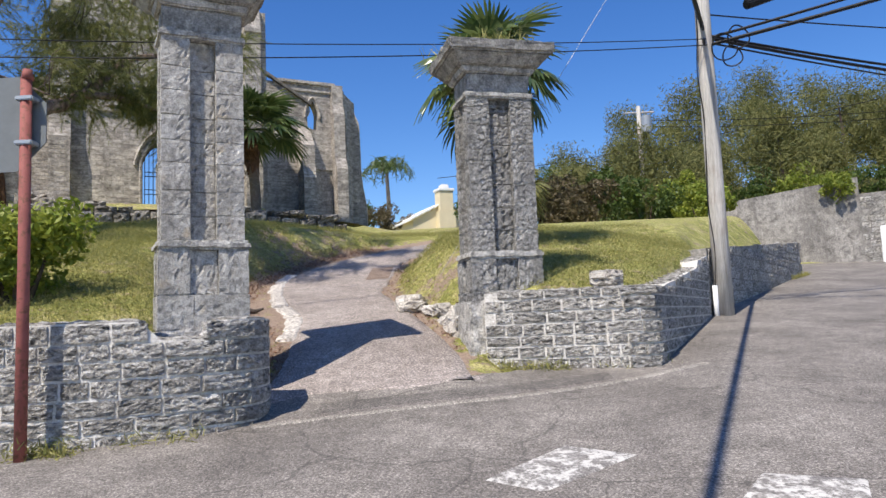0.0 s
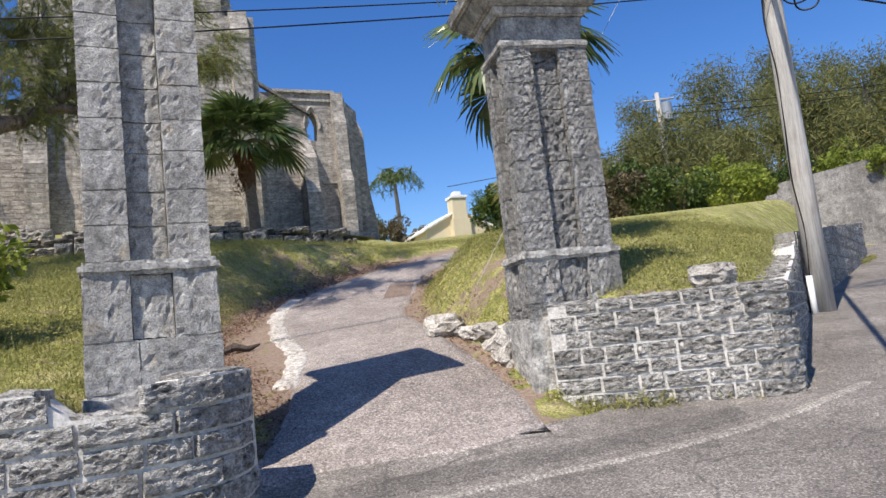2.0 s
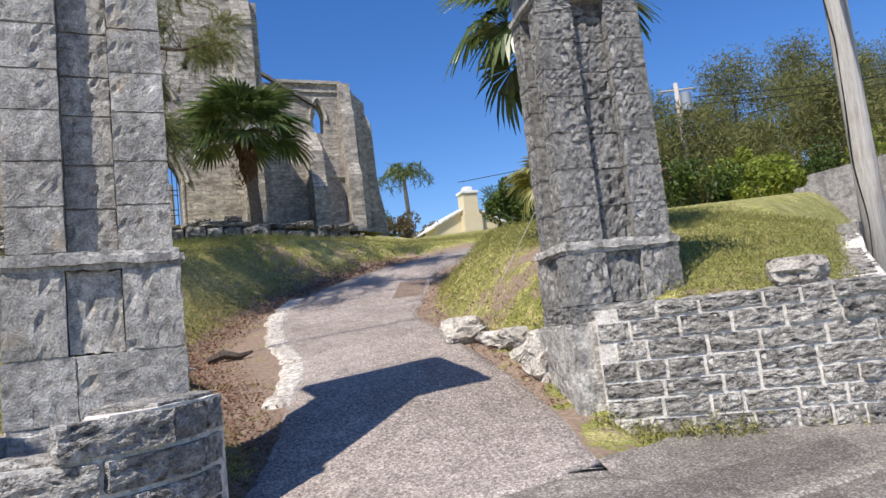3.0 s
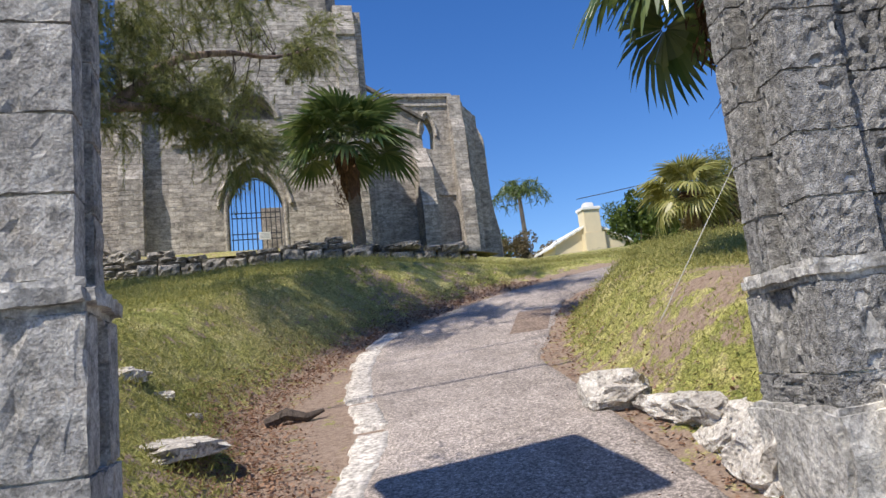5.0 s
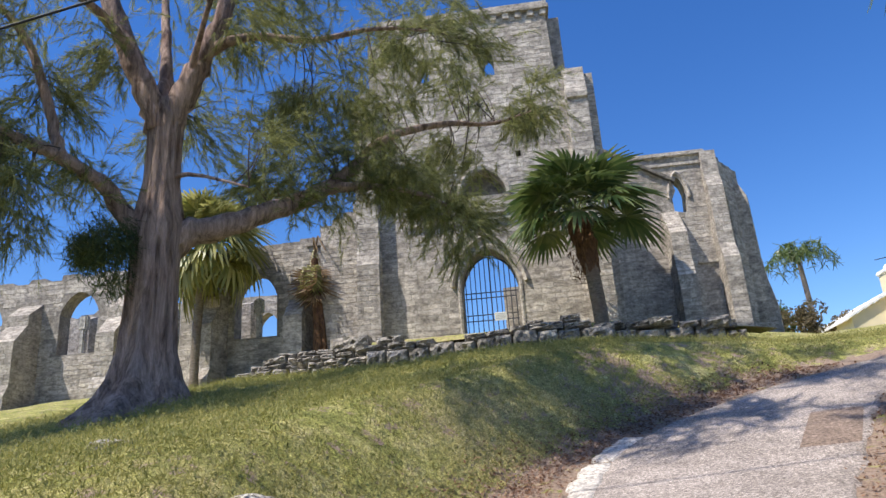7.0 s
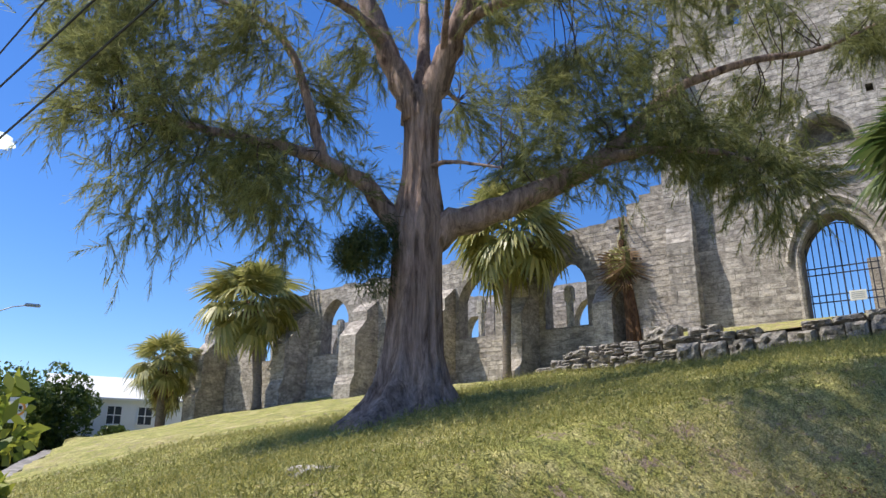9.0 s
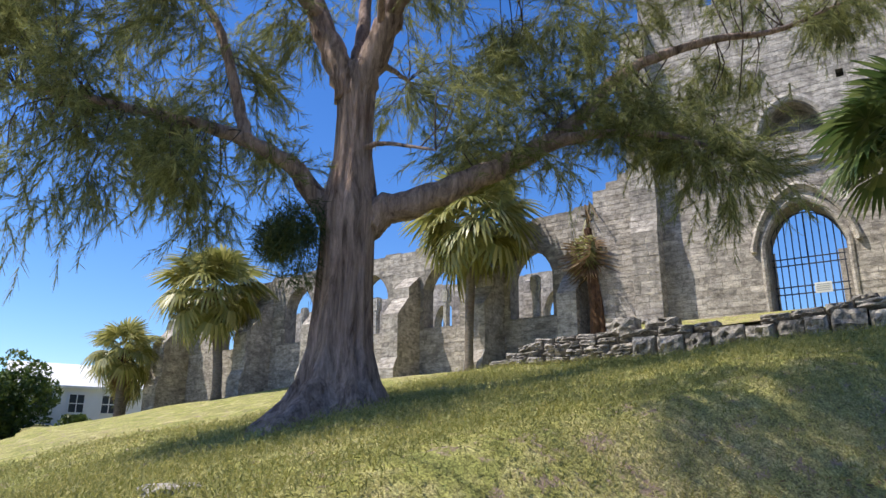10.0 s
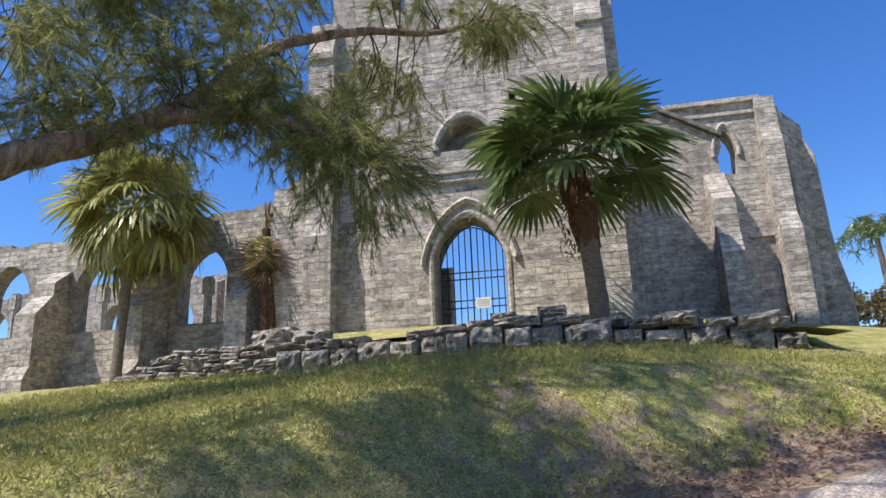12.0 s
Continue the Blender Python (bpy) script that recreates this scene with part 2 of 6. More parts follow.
M_CABLE = plain("black_cable", (0.012, 0.012, 0.013), 0.5)
M_WIRE = plain("pale_wire", (0.35, 0.34, 0.32), 0.4, 0.5)
M_IRON = plain("dark_iron", (0.045, 0.05, 0.065), 0.5, 0.4)
M_REDPOST = plain("red_rusty_post", (0.30, 0.10, 0.085), 0.7, 0, 0.2, 8, (0.17, 0.075, 0.05))
M_SIGNB = plain("dull_grey_sign_back", (0.16, 0.175, 0.18), 0.6, 0, 0.12)
M_ALU = plain("dull_aluminium", (0.36, 0.38, 0.40), 0.5, 0.6, 0.08)
M_CREAM = plain("cream_wall_paint", (0.72, 0.62, 0.42), 0.8, 0, 0.05, 1.5)
M_WHITE = plain("white_paint", (0.78, 0.78, 0.77), 0.75, 0, 0.05, 1.5)
M_ROOFW = plain("white_lime_roof", (0.80, 0.79, 0.76), 0.7, 0, 0.06, 2.0)
M_GLASS = plain("window_glass", (0.05, 0.06, 0.07), 0.1)
M_SIGNW = plain("sign_white", (0.72, 0.72, 0.68), 0.5, 0, 0.05)
M_SIGNO = plain("sign_orange", (0.75, 0.33, 0.06), 0.5, 0, 0.05)
M_SIGNK = plain("sign_black", (0.03, 0.03, 0.03), 0.5)
M_YELLOW = plain("yellow_post", (0.62, 0.55, 0.05), 0.5)
# darker stone tone shared by the arch infill, roof moulding and ruin floor
M_DARKSTONE = weathered("dark_stone", (0.30, 0.27, 0.23), (0.2, 0.18, 0.155), (0.06, 0.055, 0.05), 2.0, 0.5, 0.5)
M_CLOUD, _nt, _b = base_mat("self_lit_cloud", 1.0)
_b.inputs["Base Color"].default_value = (0.9, 0.9, 0.92, 1)
# emission stands in for sunlight scattered in the cloud
_b.inputs["Emission Color"].default_value = (0.85, 0.92, 1.0, 1)
_b.inputs["Emission Strength"].default_value = 0.6


# ---- building helpers ----
def ob_from(name, verts, faces, material, smooth=False):
    me = bpy.data.meshes.new(name)
    me.from_pydata([tuple(v) for v in verts], [], [tuple(f) for f in faces])
    me.materials.append(material)
    if smooth:
        me.polygons.foreach_set("use_smooth", [True] * len(me.polygons))
    me.update()
    return new(name, me)


def under(ob, parent, label=""):
    ob.parent = parent
    if label:
        ob["label"] = label
    return ob


def part(name, bm, material, parent, label="", smooth=False):
    me = bpy.data.meshes.new(name)
    bm.to_mesh(me)
    bm.free()
    me.materials.append(material)
    if smooth:
        me.polygons.foreach_set("use_smooth", [True] * len(me.polygons))
    ob = new(name, me)
    return under(ob, parent, label) if parent else ob


def empty(name, place=(0, 0, 0)):
    ob = new(name)
    ob.empty_display_size = 0.2
    ob.location = place
    return ob


def box_bm(bm, lo, hi, m=None, bevel=0.0):
    c = [(lo[i] + hi[i]) / 2 for i in range(3)]
    s = [abs(hi[i] - lo[i]) for i in range(3)]
    r = bmesh.ops.create_cube(bm, size=1.0, matrix=(m or Matrix()) @ Matrix.Translation(c) @ Matrix.Diagonal((*s, 1)))
    if bevel:
        es = list({e for v in r["verts"] for e in v.link_edges})
        bmesh.ops.bevel(bm, geom=es, offset=bevel, segments=2, affect="EDGES")


def tube(points, radii, sides=8, wob=0.0, seed=0):
    """A tube along points, with a radius at each; wob roughens it."""
    rnd = random.Random(seed)
    P = [Vector(p) for p in points]
    verts, faces = [], []
    for i, p in enumerate(P):
        d = (P[min(i + 1, len(P) - 1)] - P[max(i - 1, 0)]).normalized()
        a = d.orthogonal().normalized() if abs(d.z) > 0.95 else d.cross(Vector((0, 0, 1))).normalized()
        b = d.cross(a)
        if i == 0:
            a0 = a
        else:
            a = (a0 - d * a0.dot(d)).normalized()
            b = d.cross(a)
            a0 = a
        for k in range(sides):
            t = 2 * math.pi * k / sides
            r = radii[i] * (1 + wob * (rnd.random() - 0.5))
            verts.append(p + (a * math.cos(t) + b * math.sin(t)) * r)
    for i in range(len(P) - 1):
        for k in range(sides):
            k2 = (k + 1) % sides
            faces.append((i * sides + k, i * sides + k2, (i + 1) * sides + k2, (i + 1) * sides + k))
    faces.append(tuple(range(sides))[::-1])
    n = (len(P) - 1) * sides
    faces.append(tuple(range(n, n + sides)))
    return verts, faces


def smooth_line(points, n):
    """Catmull-Rom through points, n samples."""
    P = [Vector(p) for p in points]
    P = [P[0] * 2 - P[1]] + P + [P[-1] * 2 - P[-2]]
    out = []
    for i in range(n):
        u = i / (n - 1) * (len(P) - 3)
        k = min(int(u), len(P) - 4)
        t = u - k
        a, b, c, d = P[k:k + 4]
        out.append(0.5 * ((2 * b) + (c - a) * t + (2 * a - 5 * b + 4 * c - d) * t * t + (3 * b - a - 3 * c + d) * t ** 3))
    return out


def inside_poly(x, y, poly):
    hit = False
    j = len(poly) - 1
    for i in range(len(poly)):
        xi, yi = poly[i]
        xj, yj = poly[j]
        if (yi > y) != (yj > y) and x < (xj - xi) * (y - yi) / (yj - yi) + xi:
            hit = not hit
        j = i
    return hit


# ---- lie of the land ----
LAWN_Y = [-40, 8.5, 12, 15, 18, 20, 22, 24, 27, 35, 60, 120, 400]
LAWN_Z = [-6, 1.6, 2.64, 3.34, 4.0, 4.35, 4.65, 5.0, 5.6, 6.65, 8.6, 9.5, 10]
DRIVE_Y = [-40, 0.5, 3.65, 5.9, 7.2, 9.4, 10.7, 12.2, 13.5, 15.5, 17, 18.5, 20, 22, 30]
DRIVE_Z = [-3, 0, 0.27, 0.47, 0.65, 1.1, 1.52, 1.84, 2.09, 2.52, 2.95, 3.35, 3.75, 4.3, 5.6]
EDGE_X = [-400, -60, -32, -19, -12, -6, -3.5, -2.3, -1.75, 0.5, 2.7, 3.0, 5.3, 12.2, 12.8, 13.3, 30, 60, 400]
EDGE_Y = [20, 13, 11.2, 10, 8.0, 6.6, 6.9, 7.25, 7.7, 10.2, 9.8, 10.4, 15.3, 26, 27.5, 36, 32.5, 30, 30]
MID = [(-0.7, 6.5), (-0.7, 8), (-0.93, 10), (-1.98, 12.2), (-2.6, 13.7), (-2.75, 15.5), (-2.5, 17), (-1.8, 18.5), (-0.3, 19.9), (2.0, 20.9), (3.0, 21.2)]
HALF = [1.1, 1.15, 1.14, 1.42, 1.6, 1.5, 1.35, 1.2, 1.1, 1.1, 0.9]


def step(e0, e1, v):
    t = np.clip((v - e0) / (e1 - e0), 0, 1)
    return t * t * (3 - 2 * t)


def lawn_z(x, y):
    west = np.where(x < 0, -0.045 * np.maximum(x, -45), -0.045 * x)
    z = np.interp(y, LAWN_Y, LAWN_Z) + np.where(x > 10, -0.45, west) - 0.12 * np.clip(x - 3, 0, 9)
    z = z - 0.085 * np.clip(y - 16, 0, 14) * np.clip((x - 1) / 8, 0, 1)
    z = z - 0.85 * step(-7, -1, x) * step(18, 26, y)
    z = z + 9.0 * step(40, 85, y + 0.3 * x) * step(2, 22, x)
    z = z - 1.7 * step(-29, -37, x) * step(12, 17, y)
    return z + 0.06 * np.sin(x * 0.9 + 1.3) * np.sin(y * 0.7) + 0.03 * np.sin(x * 2.3) * np.sin(y * 1.9 + 2)


def road_z(x, y):
    return np.where(y < 40, 0.11 * (y - 0.5), 4.35 + 0.02 * (y - 40)) + 0.065 * np.clip(-x - 5, 0, 40)


def to_drive(x, y):
    """Distance from the drive's middle line, less its half width there."""
    best = np.full(np.shape(x), 1e9)
    for (x0, y0), (x1, y1), h0, h1 in zip(MID, MID[1:], HALF, HALF[1:]):
        dx, dy = x1 - x0, y1 - y0
        t = np.clip(((x - x0) * dx + (y - y0) * dy) / (dx * dx + dy * dy), 0, 1)
        best = np.minimum(best, np.hypot(x - x0 - t * dx, y - y0 - t * dy) - (h0 + (h1 - h0) * t))
    return best


def land(x, y):
    x, y = np.asarray(x, float), np.asarray(y, float)
    lawn = lawn_z(x, y)
    dz = np.interp(y, DRIVE_Y, DRIVE_Z)
    dz = np.where(x > -0.3, np.minimum(dz + 0.1 * np.clip(x + 0.3, 0, 30), np.maximum(lawn - 0.1, dz)), dz)
    d = to_drive(x, y)
    bank = np.where(x < -2, 1.6, 1.2)
    w = step(0.0, 1.0, d / bank)
    grounds = dz + (np.maximum(lawn, dz) - dz) * w
    slope = (np.interp(x + 0.2, EDGE_X, EDGE_Y) - np.interp(x - 0.2, EDGE_X, EDGE_Y)) / 0.4
    sd = (y - np.interp(x, EDGE_X, EDGE_Y)) / np.sqrt(1 + slope * slope)
    k = step(0.1, np.where(x > 5.0, 0.3 + 2.6 * np.clip((x - 5.0) / 2, 0, 1), 0.3), sd)
    gap = (x > -1.95) & (x < 0.55)
    k = np.where(gap, step(-1.5, 2.0, sd), k)
    r = road_z(x, y)
    return r + (np.where(gap, dz + (grounds - dz) * step(-0.2, 0.3, sd), grounds) - r) * k


def lz(x, y):
    return float(land(x, y))


# ---- ground, road, drive ----
def spaced(lo, hi, a, b, fine, grow=1.25):
    mid = list(np.arange(a, b + 1e-6, fine))
    s, v = fine, a
    left = []
    while v > lo:
        s *= grow
        v -= s
        left.append(v)
    s, v = fine, b
    right = []
    while v < hi:
        s *= grow
        v += s
        right.append(v)
    return np.array(left[::-1] + mid + right)


gx, gy = spaced(-900, 900, -18, 14, 0.17), spaced(-300, 1500, 5, 27, 0.17)
GX, GY = np.meshgrid(gx, gy)
GZ = land(GX, GY)
far = np.hypot(GX, GY - 10)
GZ = GZ - np.clip(far - 90, 0, 2000) * 0.02
nx, ny = len(gx), len(gy)
gv = np.stack([GX, GY, GZ - 0.012], -1).reshape(-1, 3)
idx = np.arange(nx * ny).reshape(ny, nx)
gf = np.stack([idx[:-1, :-1], idx[:-1, 1:], idx[1:, 1:], idx[1:, :-1]], -1).reshape(-1, 4)
ground = ob_from("ground", gv, gf, M_GROUND, True)
d = to_drive(GX, GY)
bare = 0.46 * np.exp(-((np.clip(d, 0, 9) / np.where(GX < -1.8, 0.3, 0.12)) ** 2)) + 0.36 * np.exp(-(((GX - 0.3) / 0.9) ** 2 + ((GY - 12.9) / 0.7) ** 2)) + 0.30 * np.exp(-(((GX + 3.9) / 1.0) ** 2 + ((GY - 18.4) / 0.5) ** 2)) + 0.2 * np.exp(-(((GX + 3.5) / 0.5) ** 2 + ((GY - 10.9) / 0.6) ** 2)) + 0.2 * np.exp(-(((GX + 3.0) / 0.9) ** 2 + ((GY - 19.7) / 0.4) ** 2)) - 0.5
me_attr = ground.data.attributes.new("bare", "FLOAT", "POINT")
me_attr.data.foreach_set("value", bare.reshape(-1).astype(np.float32))
tagged(ground, "mown grass slope with dry patches and bare earth", "ground", kind="structure")


def sheet(name, rows, material, lift, label, category, parent=None, kind="structure", ragged_rim=0.0):
    """A sheet over the land from rows of (x, y) points; its rim runs under the ground."""
    n, m = len(rows[0]), len(rows)
    rnd = random.Random(len(rows) * 7 + n)
    v = []
    for i, r in enumerate(rows):
        for k, (x, y) in enumerate(r):
            rim = i in (0, m - 1) or k in (0, n - 1)
            if rim and ragged_rim:
                x += rnd.uniform(-1, 1) * ragged_rim
                y += rnd.uniform(-1, 1) * ragged_rim
            v.append((x, y, lz(x, y) + (-0.05 if rim and lift > 0.001 else lift)))
    f = [(i * n + k, i * n + k + 1, (i + 1) * n + k + 1, (i + 1) * n + k) for i in range(m - 1) for k in range(n - 1)]
    ob = ob_from(name, v, f, material, True)
    if parent:
        return under(ob, parent, label)
    return tagged(ob, label, category, kind=kind)


def road_edge(x):
    if -2.2 <= x <= 1.0:
        return float(np.interp(x, [-2.2, -1.6, -1.1, -0.4, 0.5, 1.0], [8.0, 8.7, 8.85, 8.95, 9.55, 10.0]))
    return float(np.interp(x, EDGE_X, EDGE_Y)) + 0.05


rx = spaced(-200, 300, -6, 8, 0.25, 1.2)
rows = []
for x in rx:
    top = road_edge(x)
    lowest = -40
    rows.append([(float(x), top + (lowest - top) * (t ** 1.6)) for t in np.linspace(0, 1, 40)])
road = sheet("road", rows, M_ROAD, 0.0, "grey worn asphalt road with cracks and patches", "road")

# darker apron laid against the drive, and the pale seam along it
seam = smooth_line([(-3.2, 6.95, 0), (-1.6, 7.6, 0), (-0.2, 8.05, 0), (1.1, 8.5, 0), (2.2, 9.05, 0), (3.6, 10.1, 0)], 26)
rows = [[(p.x, p.y + w) for w in (0.02, 0.25, 0.6, 1.0)] for p in seam[5:21]]
rows = [[(x, min(y, road_edge(x) - 0.12)) for x, y in r] for r in rows]
sheet("apron", rows, M_DARKROAD, 0.006, "darker patched asphalt apron before the drive", "road patch", ragged_rim=0.04)
rows = [[(p.x - 0.05 * w, p.y + w) for w in (-0.09, -0.05, 0.0, 0.06, 0.1)] for p in seam]
sheet("seam", rows, M_SEAM, 0.01, "pale dusty seam in the asphalt before the drive", "road seam", ragged_rim=0.03)

# paved drive between the kerb line and the grass
KERB = smooth_line([(-2.15, 9.0, 0), (-2.2, 10.2, 0), (-2.45, 12.1, 0), (-3.1, 13.7, 0), (-3.62, 15.6, 0), (-3.55, 16.8, 0), (-3.0, 18.0, 0), (-1.9, 19.4, 0), (-0.3, 20.6, 0), (2.0, 21.6, 0), (3, 21.9, 0)], 60)
RIGHT = smooth_line([(0.4, 9.2, 0), (0.12, 10.4, 0), (-0.55, 12.1, 0), (-0.95, 13.45, 0), (-1.3, 14.5, 0), (-1.28, 15.6, 0), (-1.22, 17.0, 0), (-1.0, 18.2, 0), (-0.2, 19.2, 0), (2.0, 20.2, 0), (3, 20.5, 0)], 60)
rows = []
for a, b in zip(KERB, RIGHT):
    rows.append([tuple((a + (b - a) * t).xy) for t in [0, 0.03] + list(np.linspace(0.1, 0.9, 9)) + [0.97, 1]])
apron = [[(x, road_edge(x) - 0.1 + (rows[0][0][1] - road_edge(x) + 0.1) * t) for x in np.linspace(-2.1, 0.75, 13)] for t in (0, 0.3, 0.6)]
apron = [[(p[0] + (q[0] - p[0]) * t, p[1] + (q[1] - p[1]) * t) for p, q in zip(apron[0], rows[0])] for t in (0, 0.25, 0.5, 0.75)]
drive = sheet("drive", apron + rows, M_DRIVE, 0.02, "pale gravelly concrete drive climbing between gate pillars", "drive", ragged_rim=0.05)
# broken pale kerb on the drive's west side
rnd = random.Random(5)
KLINE = smooth_line(KERB[7:35], 170)
for first, last in ((3, 34), (36, 58), (60, 112), (114, 140)):
    rows = []
    for i in range(first, last):
        a = KLINE[i]
        nrm = (KLINE[i + 1] - KLINE[i - 1]).normalized().cross(Vector((0, 0, 1)))
        w = 0.26 + 0.14 * noise.noise((i * 0.13, 3.1, 0)) + 0.06 * (rnd.random() - 0.5)
        rows.append([tuple((a + nrm * w * t).xy) for t in (-0.8, -0.68, -0.3, 0.0, 0.25, 0.35)])
    sheet("kerb", rows, M_KERB, 0.027, "broken pale concrete kerb strip beside the drive", "kerb", ragged_rim=0.012)
rows = [[(-1.98 + 0.76 * t, 15.75 + 1.5 * u + 0.1 * t) for t in np.linspace(0, 1, 6)] for u in np.linspace(0, 1, 10)]
patch = sheet("drive_patch", rows, M_PATCH, 0.03, "brown repair patch in the drive", "patch")
for q in ([(0.18, 5.64), (1.03, 6.65), (1.72, 6.24), (0.66, 5.3)], [(1.8, 5.2), (2.2, 5.75), (2.98, 5.5), (2.7, 4.9)]):
    a, b, c, e = [Vector(p) for p in q]
    rows = [[tuple((a.lerp(b, u)).lerp(e.lerp(c, u), t)) for t in np.linspace(0, 1, 8)] for u in np.linspace(0, 1, 8)]
    sheet("road_marking", rows, M_PAINT, 0.012, "worn white painted crossing bar on asphalt", "road marking")


# ---- stone pieces ----
def rough_unit(seed, nx=4, nz=3, amp=0.16, edge=0.09, pit=0.0, grain=(1.6, 1.6), fine=0.0):
    """A block from -0.5 to 0.5, its front (-y) eroded along the grain and pitted, its edges worn."""
    rnd = random.Random(seed)
    v, f = [], []
    tilt = rnd.uniform(-0.35, 0.35)
    for j in range(nz + 1):
        for i in range(nx + 1):
            x, z = i / nx - 0.5, j / nz - 0.5
            rim = i in (0, nx) or j in (0, nz)
            q = Vector((x * grain[0], seed * 3.7, (z + tilt * x) * grain[1]))
            y = amp * noise.noise(q) + amp * 0.5 * noise.noise(q * 2.3) + fine * (rnd.random() - 0.5)
            hole = noise.noise(Vector((x * 6, seed * 1.9, z * 4)))
            if hole > 0.28:
                y += pit * (hole - 0.28) * 3
            y = -0.5 + (edge if rim else 0) + y * (0.5 if rim else 1)
            jx = 0.02 * (rnd.random() - 0.5)
            jz = 0.035 * (rnd.random() - 0.5)
            v.append((x * (0.985 if rim else 1) + jx, y, z * (0.97 if rim else 1) + jz))
    for j in range(nz):
        for i in range(nx):
            a = j * (nx + 1) + i
            f.append((a, a + 1, a + nx + 2, a + nx + 1))
    rimi = [i for i in range(nx + 1)] + [(j * (nx + 1) + nx) for j in range(1, nz + 1)] + [nz * (nx + 1) + i for i in range(nx - 1, -1, -1)] + [j * (nx + 1) for j in range(nz - 1, 0, -1)]
    n0 = len(v)
    for i in rimi:
        v.append((v[i][0], 0.5, v[i][2]))
    m = len(rimi)
    for k in range(m):
        k2 = (k + 1) % m
        f.append((rimi[k2], rimi[k], n0 + k, n0 + k2))
    me = bpy.data.meshes.new("stone")
    me.from_pydata(v, [], f)
    me.update()
    return me


def unit_set(material, count, **kw):
    out = []
    for i in range(count):
        me = rough_unit(100 + i, **kw)
        me.materials.append(material)
        out.append(me)
    return out


U_WALL = unit_set(M_WALL, 9, nx=13, nz=7, amp=0.16, edge=0.04, pit=0.3, grain=(2.4, 2.8), fine=0.12)
U_PILLAR = unit_set(M_PILLAR, 7, nx=10, nz=7, amp=0.025, edge=0.012, pit=0.16, grain=(2.5, 4.0), fine=0.03)
U_PITTED = unit_set(M_PITTED, 7, nx=12, nz=9, amp=0.08, edge=0.01, pit=0.4, grain=(4.0, 4.5), fine=0.1)
U_RUB = unit_set(M_RUBBLE, 7, nx=7, nz=5, amp=0.3, edge=0.16, pit=0.2, grain=(2.0, 4.0), fine=0.1)
U_CAP = unit_set(M_WALL, 5, nx=6, nz=5, amp=0.25, edge=0.1, pit=0.3, grain=(3.0, 3.0), fine=0.15)
U_CH = unit_set(M_CHURCH_P, 4, nx=2, nz=1, amp=0.1, edge=0.1)


def piece(name, me, m, parent):
    ob = new(name, me)
    ob.parent = parent
    ob.matrix_basis = m
    return ob


